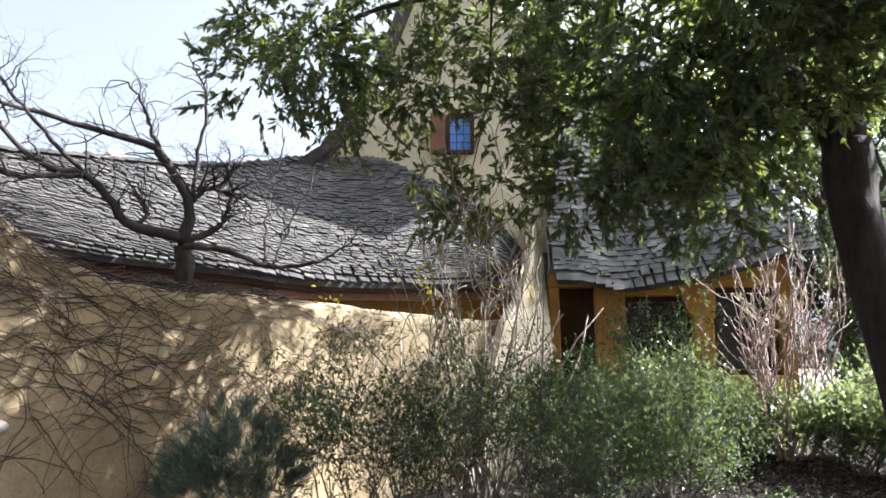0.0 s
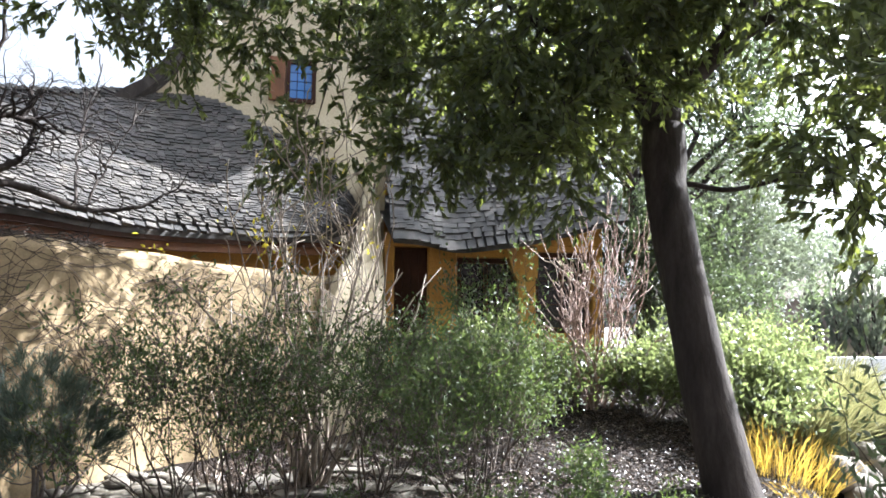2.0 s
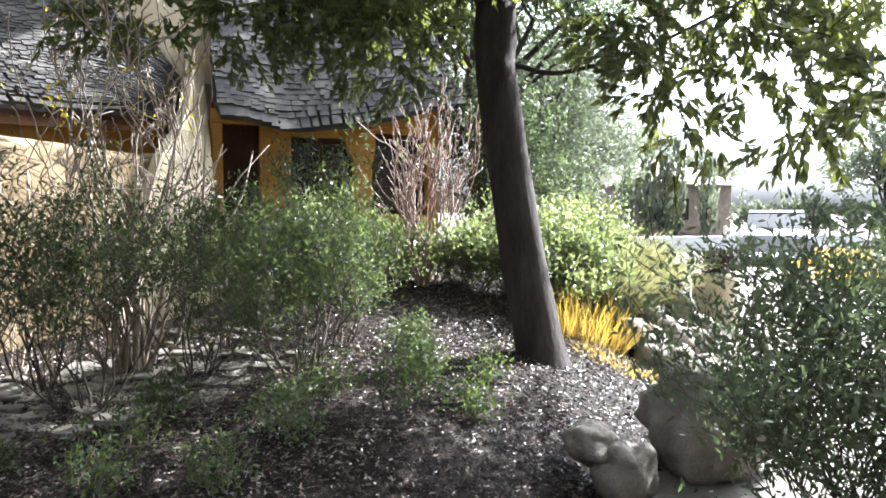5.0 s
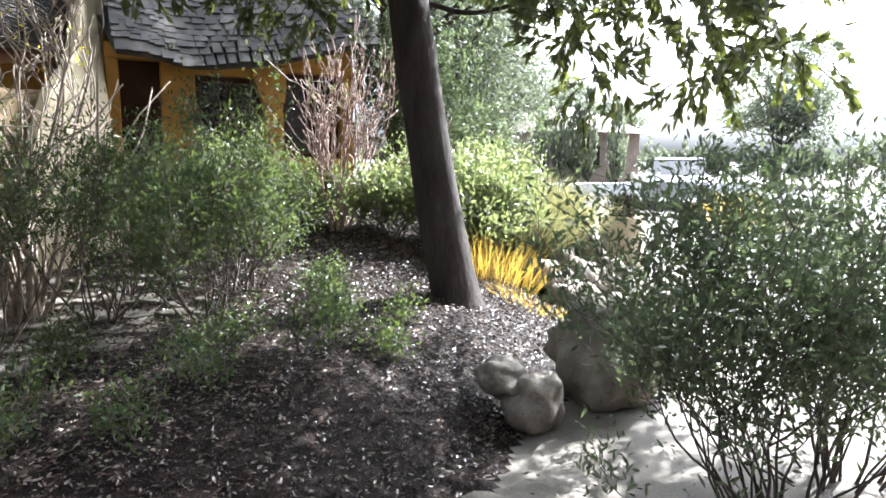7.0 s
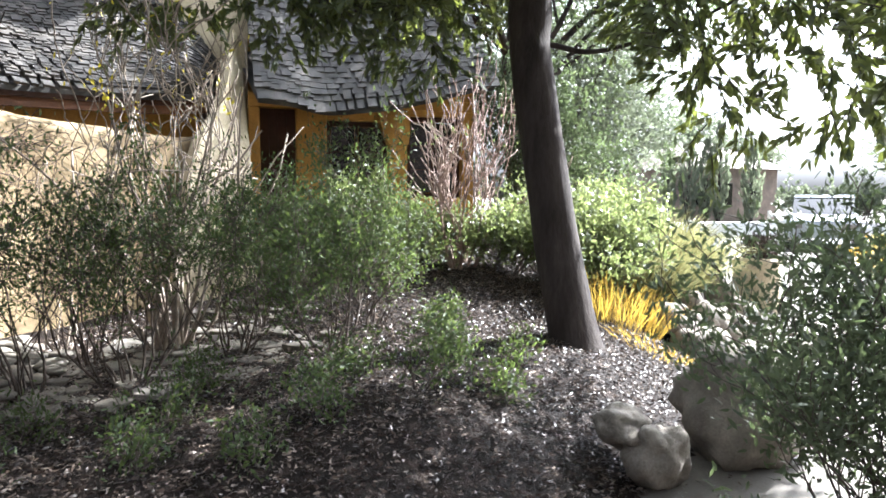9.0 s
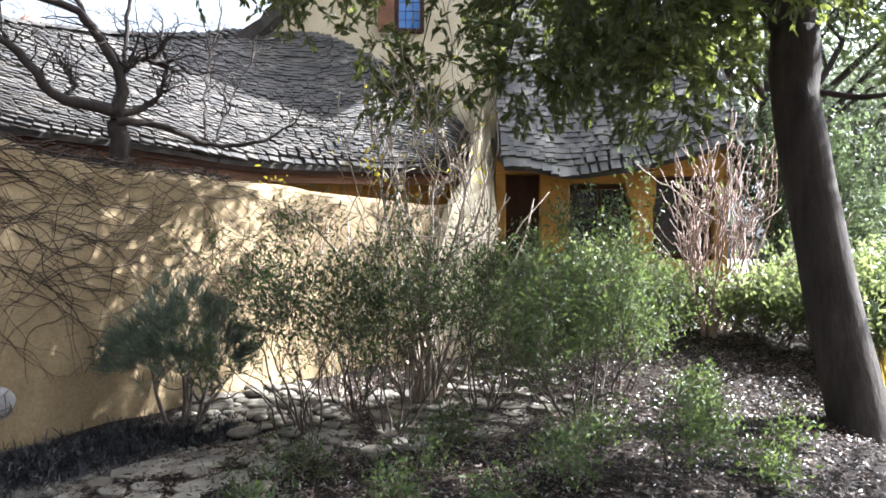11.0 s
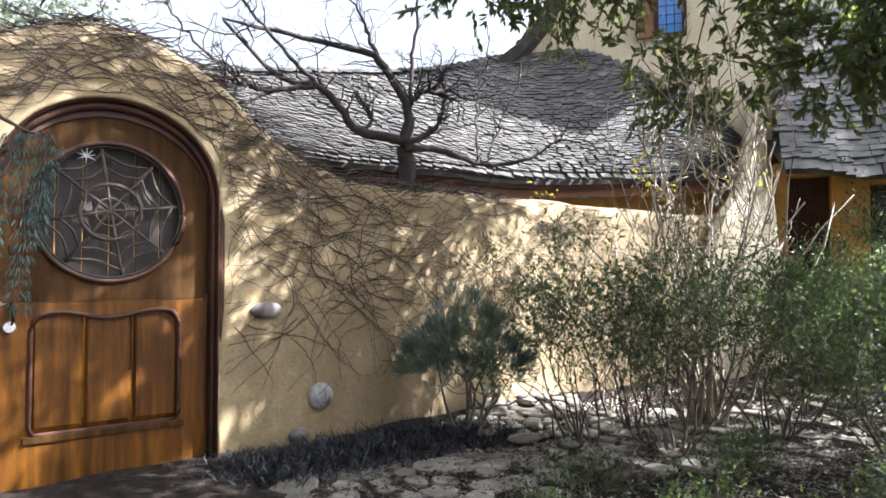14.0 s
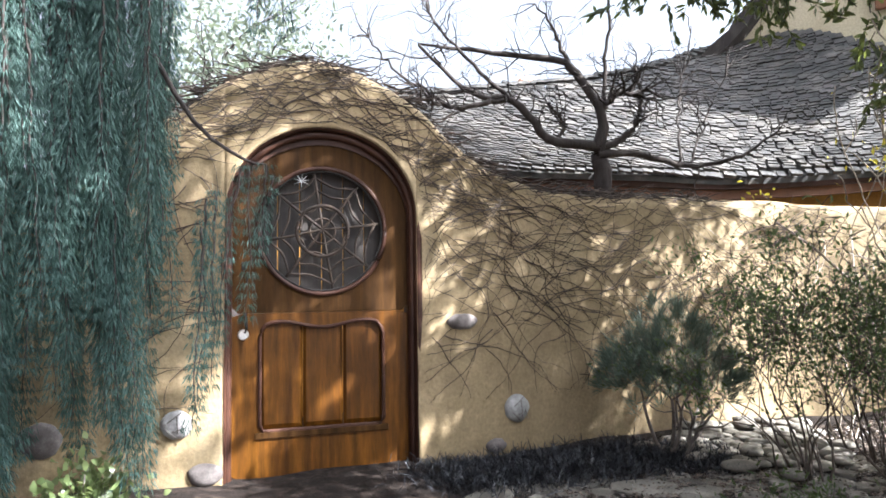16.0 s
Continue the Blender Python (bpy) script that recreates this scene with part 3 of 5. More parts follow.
def house_bm(name, bm, mat, label="", parent=None, smooth=False):
    bmesh.ops.recalc_face_normals(bm, faces=bm.faces)
    return child_of(part(name, bm, mat, None, label, smooth), parent or cottage)


def prism(loop, y0, y1):
    """A wall slab standing in x and z, from y0 to y1."""
    bm = bmesh.new()
    a = [bm.verts.new((x, y0, z)) for x, z in loop]
    b = [bm.verts.new((x, y1, z)) for x, z in loop]
    bm.faces.new(a)
    bm.faces.new(b[::-1])
    n = len(loop)
    for k in range(n):
        bm.faces.new((a[k], b[k], b[(k + 1) % n], a[(k + 1) % n]))
    return bm


# gable end above the low wing; its unseen peak is raised to shade the wing roof
rake_l = [(-2.05, 3.9), (-1.66, 4.14), (-1.30, 4.50), (-1.00, 5.0), (-0.70, 5.65), (-0.35, 6.6), (0.12, 7.9), (0.55, 9.4)]
rake_r = [(1.1, 8.0), (1.4, 6.8), (1.5, 5.6)]
house_bm("gable_wall", prism([(-2.05, 2.2)] + rake_l + rake_r + [(1.43, 4.5), (1.37, 3.3), (1.33, 0.3), (-0.5, 0.3)], 8.5, 8.75), CREAM, "cream stucco gable wall")
for line, out in ((rake_l, -1), ([rake_l[-1]] + rake_r + [(1.85, 5.25)], 1)):
    curve = smooth_line([(x, 0, z) for x, z in line], 26)
    bm = bmesh.new()
    rows = []
    for k, p in enumerate(curve):
        t = unit(np.gradient(curve, axis=0)[k])
        nrm = np.array([-t[2], 0, t[0]])
        thick = 0.13 + 0.02 * math.sin(k * 2.3)
        rows.append([bm.verts.new(Vector((*(p + nrm * a)[:1], y, (p + nrm * a)[2]))) for a, y in ((0.0, 8.24), (thick, 8.2), (thick, 11.5), (0.0, 11.5))])
    for r0, r1 in zip(rows, rows[1:]):
        for k in range(4):
            bm.faces.new((r0[k], r0[(k + 1) % 4], r1[(k + 1) % 4], r1[k]))
    bm.faces.new(rows[0])
    bm.faces.new(rows[-1][::-1])
    # the verge's shaded side is put into its colour: dark plank, not shingle grey
    house_bm("gable_roof", bm, DARKPLANK, "thick grey shingle verge of the gable, coloured dark for shade")
# little blue window
frame_bm, _ = field(lambda x, z: abs(x - 0.25) < 0.19 and 4.30 < z < 4.86, lambda x, z: abs(x - 0.25) < 0.14 and 4.35 < z < 4.81, (0.25, 4.58), 8.44, 8.56, 60)
attic_window = house_bm("window", frame_bm, DARKWOOD, "small leaded window with blue panes")
for r in range(4):
    for c in range(3):
        x0, z0 = 0.113 + c * 0.094, 4.355 + r * 0.115
        child_of(part("pane", boxed(x0, x0 + 0.084, 8.47, 8.478, z0, z0 + 0.105), BLUEGLASS), attic_window)
child_of(part("shutter", boxed(-0.15, 0.05, 8.42, 8.47, 4.30, 4.88, 0.01), FASCIA, None, "brown wooden shutter, open"), attic_window)
child_of(part("lead", boxed(0.11, 0.39, 8.48, 8.49, 4.35, 4.81), IRON), attic_window)
# buttress that meets the garden wall
bm = bmesh.new()
rows = []
for z, x0, x1, y0 in ((0.2, 0.36, 1.30, 7.15), (1.0, 0.44, 1.29, 7.2), (1.6, 0.53, 1.28, 7.3), (2.0, 0.66, 1.28, 7.45), (2.3, 0.86, 1.28, 7.66), (2.7, 0.99, 1.28, 7.88), (3.1, 1.06, 1.30, 8.15), (3.35, 1.09, 1.32, 8.24)):
    rows.append([bm.verts.new(v) for v in ((x0, y0 + 0.06, z), (x0 + 0.08, y0, z), (x1 - 0.06, y0 + 0.30, z), (x1, y0 + 0.36, z), (x1, 8.6, z), (x0, 8.6, z))])
for r0, r1 in zip(rows, rows[1:]):
    for k in range(6):
        bm.faces.new((r0[k], r0[(k + 1) % 6], r1[(k + 1) % 6], r1[k]))
bm.faces.new(rows[-1])
house_bm("buttress", bm, CREAM, "flared cream stucco buttress", smooth=False)

# low wing: wall, fascia and sagging roof
EAVE = smooth_line([(0.85, 7.75, 2.52), (0.40, 7.68, 2.48), (-0.05, 7.55, 2.46), (-1.2, 6.8, 2.40), (-2.0, 6.05, 2.42), (-2.9, 5.2, 2.46), (-3.6, 4.5, 2.5), (-4.6, 3.6, 2.55)], 80)
RIDGE = smooth_line([(1.0, 8.47, 3.0), (0.55, 8.47, 3.47), (-0.7, 8.47, 4.17), (-1.7, 8.4, 4.2), (-2.6, 7.7, 3.9), (-3.6, 6.75, 3.68), (-4.5, 5.85, 3.55), (-5.5, 4.9, 3.5)], 80)


def roof_place(eave, ridge, u, v, sag):
    i = min(max(u, 0.0), 0.9999) * (len(eave) - 1)
    k = int(i)
    a, b = eave[k] + (eave[k + 1] - eave[k]) * (i - k), ridge[k] + (ridge[k + 1] - ridge[k]) * (i - k)
    p = a + (b - a) * v
    p = p.copy()
    p[2] += -sag * math.sin(math.pi * min(v, 1.0)) + 0.025 * noise.noise(Vector((p[0] * 1.3, p[1] * 1.3, 3.0)))
    return p


def shingle_verts(w, l, t):
    return [(-w / 2, 0, 0), (w / 2, 0, 0), (w / 2, l, 0.0), (-w / 2, l, 0.0), (-w / 2, 0, t), (w / 2, 0, t), (w / 2, l, t * 0.3), (-w / 2, l, t * 0.3)]


BOX_FACES = [(0, 3, 2, 1), (4, 5, 6, 7), (0, 1, 5, 4), (1, 2, 6, 5), (2, 3, 7, 6), (3, 0, 4, 7)]


def shingled(name, eave, ridge, courses, width, sag, label, near):
    """A roof: a closed deck with overlapping shingles in wavering courses; near picks the stretch of loose pieces."""
    n = 60
    deck_v, deck_f = [], []
    for i in range(n):
        for v in (0.0, 0.25, 0.5, 0.75, 1.0):
            p = roof_place(eave, ridge, i / (n - 1), v, sag)
            deck_v.append((p[0], p[1], p[2] - 0.03))
        back = deck_v[-1]
        deck_v.append((back[0] - 0.4, back[1] + 1.6, back[2] - 1.2))
        low = deck_v[-6]
        deck_v.append((low[0], low[1], low[2] - 0.05))
    for i in range(n - 1):
        for k in range(5):
            a = i * 7 + k
            deck_f.append((a, a + 7, a + 8, a + 1))
        deck_f.append((i * 7, i * 7 + 6, i * 7 + 13, i * 7 + 7))
        deck_f.append((i * 7 + 6, i * 7 + 5, i * 7 + 12, i * 7 + 13))
    roof = house_part(name, deck_v, deck_f, SHINGLES, label)
    proto = bpy.data.meshes.new("shingle")
    proto.from_pydata(shingle_verts(1, 1, 1), [], BOX_FACES)
    proto.materials.append(SHINGLE)
    far_v, far_f, loose = [], [], 0
    length = float(np.linalg.norm(np.diff(eave, axis=0), axis=1).sum())
    for c in range(courses):
        v0 = c / courses
        u = rng.uniform(-0.01, 0)
        while u < 1:
            w = width * rng.uniform(0.65, 1.35)
            um = min(max(u + w / length / 2, 0), 1)
            wave = 0.18 * math.sin(um * 17 + c * 0.35) / courses + rng.normal() * 0.09 / courses
            v = max(v0 + wave, -0.02)
            p = roof_place(eave, ridge, um, v, sag)
            q = roof_place(eave, ridge, um, min(v + 2.3 / courses, 1.04), sag)
            e = roof_place(eave, ridge, min(um + 0.01, 1), v, sag) - roof_place(eave, ridge, max(um - 0.01, 0), v, sag)
            up = q - p
            l = np.linalg.norm(up)
            up, e = unit(up), unit(e)
            e = unit(e - up * float(e @ up))
            if e[0] < 0:
                e = -e
            nrm = np.cross(e, up)
            e2 = unit(e + up * rng.normal() * 0.018)
            thick = rng.uniform(0.020, 0.036)
            lift = nrm * (0.012 + rng.uniform(0, 0.012)) - up * (0.07 if c == 0 else 0)
            mat = Matrix(((e2[0] * w * 1.01, up[0] * l, nrm[0] * thick, 0), (e2[1] * w * 1.01, up[1] * l, nrm[1] * thick, 0), (e2[2] * w * 1.01, up[2] * l, nrm[2] * thick, 0), (0, 0, 0, 1)))
            mat.translation = Vector(p + lift)
            if near(um, v) and loose < 300:
                loose += 1
                ob = new("shingle", proto)
                ob.parent = roof
                ob.matrix_basis = mat
            else:
                k = len(far_v)
                far_v += [tuple(mat @ Vector(s)) for s in shingle_verts(1, 1, 1)]
                far_f += [tuple(k + j for j in f) for f in BOX_FACES]
            u += w / length
    tagged(child_of(link("shingle_courses", far_v, far_f, SHINGLES, None, "many grey weathered shingles"), roof), kind="stuff")
    return roof


wing_roof = shingled("wing_roof", EAVE, RIDGE, 50, 0.085, 0.10, "low sagging roof of grey weathered shingles", lambda u, v: 0.32 < u < 0.66 and v < 0.14)
wall_v, wall_f = [], []
for i, p in enumerate(EAVE):
    t = unit(np.gradient(EAVE[:, :2], axis=0)[i])
    back = np.array([t[1], -t[0]])
    q = p[:2] + back * 0.5
    wall_v += [(q[0], q[1], 0.1), (q[0], q[1], p[2] + 0.12)]
    if i:
        wall_f.append((2 * i - 2, 2 * i, 2 * i + 1, 2 * i - 1))
ob = house_part("wing_wall", wall_v, wall_f, OCHRE, "ochre wall under the low eave")
ob.modifiers.new("thickness", "SOLIDIFY").thickness = 0.15
for depth, drop, tall, mat in ((0.03, -0.015, 0.09, DARKWOOD), (0.10, -0.06, 0.13, FASCIA)):
    bm = bmesh.new()
    rows = []
    for i in range(0, 80, 2):
        p = EAVE[i]
        t = unit(np.gradient(EAVE[:, :2], axis=0)[i])
        back = np.array([t[1], -t[0]])
        a, b = p[:2] + back * depth, p[:2] + back * (depth + 0.05)
        z1 = p[2] + drop - 0.02
        rows.append([bm.verts.new(v) for v in ((a[0], a[1], z1 - tall), (a[0], a[1], z1), (b[0], b[1], z1), (b[0], b[1], z1 - tall))])
    for r0, r1 in zip(rows, rows[1:]):
        for k in range(4):
            bm.faces.new((r0[k], r0[(k + 1) % 4], r1[(k + 1) % 4], r1[k]))
    house_bm("fascia", bm, mat, "dark brown eave board")
# ridge pot
bm = stone_mesh(1, (0.15, 0.15, 0.14), 3, 0.05, 3)
bmesh.ops.translate(bm, verts=bm.verts, vec=(-3.62, 7.0, 3.76))
house_bm("ridge_pot", bm, TERRACOTTA, "rounded terracotta ridge pot", smooth=True)
for k in range(46):
    f = k / 45
    p = roof_place(EAVE, RIDGE, 0.42 + 0.58 * f, 1.0, 0.1)
    q = roof_place(EAVE, RIDGE, min(0.43 + 0.58 * f, 1), 1.0, 0.1)
    a = math.atan2(q[1] - p[1], q[0] - p[0])
    bm = bmesh.new()
    bmesh.ops.create_cube(bm, size=1, matrix=Matrix.Translation((p[0], p[1], p[2] + 0.035 + rng.uniform(0, 0.015))) @ Matrix.Rotation(a, 4, "Z") @ Matrix.Rotation(rng.normal() * 0.08, 4, "Y") @ Matrix.Diagonal((0.16, 0.16, 0.03, 1)))
    house_bm("ridge_cap", bm, SHINGLE, "", wing_roof)

# front with door and windows under the wavy eave
FRONT = Matrix(((0.9929, 0.1191, 0, 1.30), (-0.1191, 0.9929, 0, 8.03), (0, 0, 1, 0), (0, 0, 0, 1)))


def front_bm(name, bm, mat, label="", parent=None):
    bmesh.ops.recalc_face_normals(bm, faces=bm.faces)
    bm.transform(FRONT)
    return child_of(part(name, bm, mat, None, label), parent or cottage)


for name, x0, x1, z0, z1 in (("pillar", 0.0, 0.13, 0.4, 2.44), ("pillar", 0.545, 0.905, 0.4, 2.45), ("pillar", 1.665, 1.90, 0.4, 2.45), ("pillar", 2.62, 2.78, 0.4, 2.8)):
    bm = boxed(x0, x1, 0.0, 0.3, z0, z1, 0.02)
    front_bm(name, bm, OCHRE, "ochre stucco pillar")
front_bm("beam", boxed(0.0, 0.545, 0.002, 0.3, 2.44, 2.60, 0.01), OCHRE, "ochre stucco beam")
front_bm("beam", boxed(0.905, 1.665, 0.004, 0.3, 2.315, 2.55, 0.012), OCHRE, "ochre stucco beam")
front_bm("beam", boxed(1.90, 2.62, 0.006, 0.3, 2.40, 2.66, 0.012), OCHRE, "ochre stucco beam")
front_bm("beam", boxed(0.13, 2.78, -0.012, 0.05, 2.47, 2.60, 0.015), OCHRE, "ochre stucco frieze")
front_bm("sill_wall", boxed(0.905, 1.665, 0.0, 0.3, 0.4, 1.25, 0.02), OCHRE, "ochre stucco sill wall")
front_bm("sill_wall", boxed(1.90, 2.62, 0.0, 0.3, 0.4, 1.38, 0.02), OCHRE, "ochre stucco sill wall")
front_bm("bracket", prism([(1.66, 2.04), (1.91, 2.04), (1.93, 2.2), (1.93, 2.44), (1.52, 2.44), (1.57, 2.26), (1.62, 2.12)], -0.02, 0.2), OCHRE, "rounded stucco bracket")
door = front_bm("door", boxed(0.13, 0.545, 0.16, 0.21, 0.5, 2.44, 0.008), DARKWOOD, "dark brown plank door")
for k in range(4):
    front_bm("plank", boxed(0.135 + k * 0.102, 0.235 + k * 0.102, 0.145, 0.162, 0.55, 2.40, 0.006), DARKWOOD, "", door)
front_bm("rail", boxed(0.135, 0.54, 0.13, 0.147, 1.55, 1.66, 0.006), DARKWOOD, "", door)
for x0, x1, z0, z1 in ((0.905, 1.665, 1.25, 2.315), (1.90, 2.62, 1.38, 2.40)):
    bm, _ = field(lambda x, z: x0 < x < x1 and z0 < z < z1, lambda x, z: x0 + 0.06 < x < x1 - 0.06 and z0 + 0.06 < z < z1 - 0.06, ((x0 + x1) / 2, (z0 + z1) / 2), 0.12, 0.17, 80)
    window = front_bm("window", bm, DARKWOOD, "dark-framed casement window in deep shade")
    mid = (x0 + x1) / 2
    front_bm("mullion", boxed(mid - 0.02, mid + 0.02, 0.125, 0.165, z0 + 0.06, z1 - 0.06, 0.004), DARKWOOD, "", window)
    for a, b in ((x0 + 0.06, mid - 0.02), (mid + 0.02, x1 - 0.06)):
        for k in range(3):
            h = (z1 - z0 - 0.12) / 3
            front_bm("pane", boxed(a + 0.006, b - 0.006, 0.14, 0.148, z0 + 0.066 + k * h, z0 + 0.054 + (k + 1) * h), DARKGLASS, "", window)
        front_bm("glazing_bar", boxed(a, b, 0.135, 0.155, z0 + 0.054 + h, z0 + 0.066 + h), DARKWOOD, "", window)
        front_bm("glazing_bar", boxed(a, b, 0.135, 0.155, z0 + 0.054 + 2 * h, z0 + 0.066 + 2 * h), DARKWOOD, "", window)
house_bm("back_wall", boxed(-4.2, 4.05, 8.9, 11.4, 0.0, 3.4), OCHRE, "ochre stucco back rooms")
EAVE2 = smooth_line([(1.38, 7.78, 2.53), (1.75, 7.74, 2.49), (2.17, 7.69, 2.42), (2.8, 7.6, 2.48), (3.4, 7.52, 2.62), (3.85, 7.46, 2.74), (4.2, 7.42, 2.80)], 60)
RIDGE2 = EAVE2 * np.array([1, 0, 0]) + np.array([0.0, 9.6, 6.1])
main_roof = shingled("main_roof", EAVE2, RIDGE2, 44, 0.105, 0.22, "steep bell-cast roof of grey wooden shingles", lambda u, v: v < 0.35 and u < 0.95)


# ---- rocks and paving ----
rng = np.random.default_rng(20)
def boulder(name, x, y, z, size, stretch, seed, label, turn=0.0, mat=ROCK, group="", level=4, rough=0.30):
    bm = stone_mesh(size, stretch, seed, rough, level)
    bmesh.ops.rotate(bm, verts=bm.verts, matrix=Matrix.Rotation(turn, 3, "Z"))
    ob = part(name, bm, mat, None, "", True)
    ob.location = (x, y, z)
    return tagged(ob, label, "rock", group)


boulder("boulder", 2.46, 2.46, 0.14, 0.165, (1.0, 0.95, 1.0), 2.0, "rounded tan boulder at the mulch bed's edge", 0.4)
boulder("boulder", 2.40, 2.64, 0.24, 0.16, (1.15, 0.9, 0.6), 5.0, "flat tan boulder behind a round one", 0.9)
boulder("boulder", 3.20, 2.60, 0.26, 0.37, (1.05, 0.9, 0.95), 9.0, "large shaded boulder beside the sunny path", 0.2)
boulder("boulder", 1.62, 1.80, 0.0, 0.22, (1.2, 0.9, 0.5), 12.0, "low boulder at the bed's edge", 0.2)
for k in range(30):
    f = rng.uniform(0, 1)
    x, y = 4.55 + 1.45 * f + rng.normal() * 0.10, 4.35 + 0.62 * f + rng.uniform(0, 0.42)
    lift = (y - (4.35 + 0.62 * f)) * 1.1
    r = rng.uniform(0.09, 0.19)
    boulder("garden_rock", x, y, ground_z(x, y) + lift * 0.55 + r * 0.25, r, (rng.uniform(0.9, 1.3), 0.9, rng.uniform(0.7, 1.0)), k * 1.7, "pale rounded rock in a low rock bank", rng.uniform(0, 6), ROCK, "rock bank", 2)
for k in range(14):
    f = k / 13
    x, y = 3.4 + 1.9 * f + rng.normal() * 0.05, 3.1 + 1.35 * f + rng.normal() * 0.06
    r = rng.uniform(0.04, 0.085)
    boulder("edging_stone", x, y, ground_z(x, y) + r * 0.3, r, (1.3, 0.9, 0.7), 40 + k, "small pale stone edging the path", rng.uniform(0, 6), ROCK, "edging stones", 2)


def flat_stone(name, x, y, z, rx, ry, tall, turn, seed, label, group, mat=FLAG):
    bm = bmesh.new()
    n = 9
    rings = []
    for h, s in ((-0.03, 1.0), (tall * 0.7, 1.0), (tall, 0.9)):
        ring = []
        for k in range(n):
            a = 2 * math.pi * k / n
            rad = 1 + 0.42 * noise.noise(Vector((math.cos(a) * 1.5, math.sin(a) * 1.5, seed * 3.1)))
            ring.append(bm.verts.new((rx * rad * s * math.cos(a), ry * rad * s * math.sin(a), h + 0.006 * noise.noise(Vector((a, seed, h * 9))))))
        rings.append(ring)
    for r0, r1 in zip(rings, rings[1:]):
        for k in range(n):
            bm.faces.new((r0[k], r0[(k + 1) % n], r1[(k + 1) % n], r1[k]))
    bm.faces.new(rings[-1])
    ob = part(name, bm, mat)
    ob.matrix_world = pose(x, y, z, rng.normal() * 2, rng.normal() * 2, math.degrees(turn))
    return tagged(ob, label, "stone", group)


placed = []


def free_spot(x, y, r):
    if any((x - a) ** 2 + (y - b) ** 2 < (r + c) ** 2 * 0.72 for a, b, c in placed):
        return False
    placed.append((x, y, r))
    return True


walkway = smooth_line([(-1.5, 3.2), (-1.05, 3.75), (-0.6, 4.2), (0.1, 4.55), (0.75, 4.85), (0.95, 5.5), (0.9, 6.3)], 80)
for k in range(1500):
    c = walkway[int(rng.integers(0, 80))]
    x, y = c[0] + rng.normal() * 0.24, c[1] + rng.normal() * 0.24
    r = rng.choice([0.07, 0.11, 0.16, 0.22], p=[0.25, 0.3, 0.25, 0.2])
    if free_spot(x, y, r):
        flat_stone("flagstone", x, y, ground_z(x, y), r * rng.uniform(1.0, 1.3), r * 0.95, rng.uniform(0.006, 0.02), rng.uniform(0, 6), k, "grey flagstone laid flat in the garden walk", "flagstones of the walk")
placed.clear()
for k in range(400):
    x, y = -0.95 + rng.normal() * 0.20, 5.05 + rng.normal() * 0.28
    i = int(np.argmin(np.hypot(WALL[:, 0] - x, WALL[:, 1] - y)))
    if (np.array([x, y]) - WALL[i, :2]) @ np.array([tang[i][1], -tang[i][0]]) < 0.1:
        continue
    r = rng.uniform(0.045, 0.09)
    if free_spot(x, y, r):
        boulder("cobble", x, y, ground_z(x, y) + r * 0.25 + 0.03, r, (1.45, 1.1, 0.42), k, "rounded grey cobble heaped beside the wall", rng.uniform(0, 6), FLAG, "heap of cobbles", 2, 0.12)
placed.clear()
for k in range(30):
    x, y = 6.1 + rng.uniform(-0.4, 0.8), 4.35 + rng.uniform(-0.2, 0.7)
    r = rng.uniform(0.1, 0.2)
    if free_spot(x, y, r):
        flat_stone("stepping_stone", x, y, ground_z(x, y), r * 1.3, r, 0.05, rng.uniform(0, 6), 90 + k, "pale flat stone on the sunny path", "stepping stones", ROCK)
# tree-stump planter
stump = thing("stump_planter", "pale stone stump planter with dark plants, beside the path", "planter", (7.15, 5.95, 0.0))
bm = bmesh.new()
rows = []
for z, r in ((0.0, 0.34), (0.15, 0.30), (0.4, 0.27), (0.62, 0.29), (0.66, 0.26), (0.60, 0.22)):
    rows.append([bm.verts.new((7.15 + r * math.cos(a) * (1 + 0.08 * math.sin(3 * a)), 5.95 + r * math.sin(a), z)) for a in np.linspace(0, 2 * math.pi, 18, endpoint=False)])
for r0, r1 in zip(rows, rows[1:]):
    for k in range(18):
        bm.faces.new((r0[k], r0[(k + 1) % 18], r1[(k + 1) % 18], r1[k]))
bm.faces.new(rows[-1])
child_of(part("pot", bm, CREAM, None, "pale rough stone pot", True), stump)
n = 900
ang, rad = rng.uniform(0, 6.28, n), rng.uniform(0, 0.24, n)
child_of(leaves("foliage", np.stack([7.15 + rad * np.cos(ang), 5.95 + rad * np.sin(ang), rng.uniform(0.58, 0.9, n)], 1), rng.normal(size=(n, 3)) + [0, 0, 0.8], 0.09, 0.025, VINE), stump)


# ---- main tree ----
rng = np.random.default_rng(21)
tree = thing("garden_tree", "leaning dark-barked tree with a broad glossy green crown", "tree", (2.95, 3.9, 0.35))
trunk_pts = smooth_line([(3.0, 3.86, 0.2), (2.97, 3.92, 0.5), (2.90, 4.03, 1.1), (2.84, 4.12, 1.72), (2.80, 4.22, 2.28), (2.82, 4.3, 2.6), (2.84, 4.32, 2.95)], 26)
trunk_r = np.interp(np.arange(26), [0, 2, 5, 12, 20, 22, 25], [0.235, 0.195, 0.172, 0.155, 0.15, 0.165, 0.15])
v, f = tube_data([(trunk_pts, trunk_r)], 20)
v = [(a + 0.012 * noise.noise(Vector((a * 9, b * 9, c * 2))), b + 0.012 * noise.noise(Vector((b * 9, a * 9, c * 2))), c) for a, b, c in v.tolist()]
child_of(link("trunk", v, f, BARK, None, "dark furrowed trunk", True), tree)
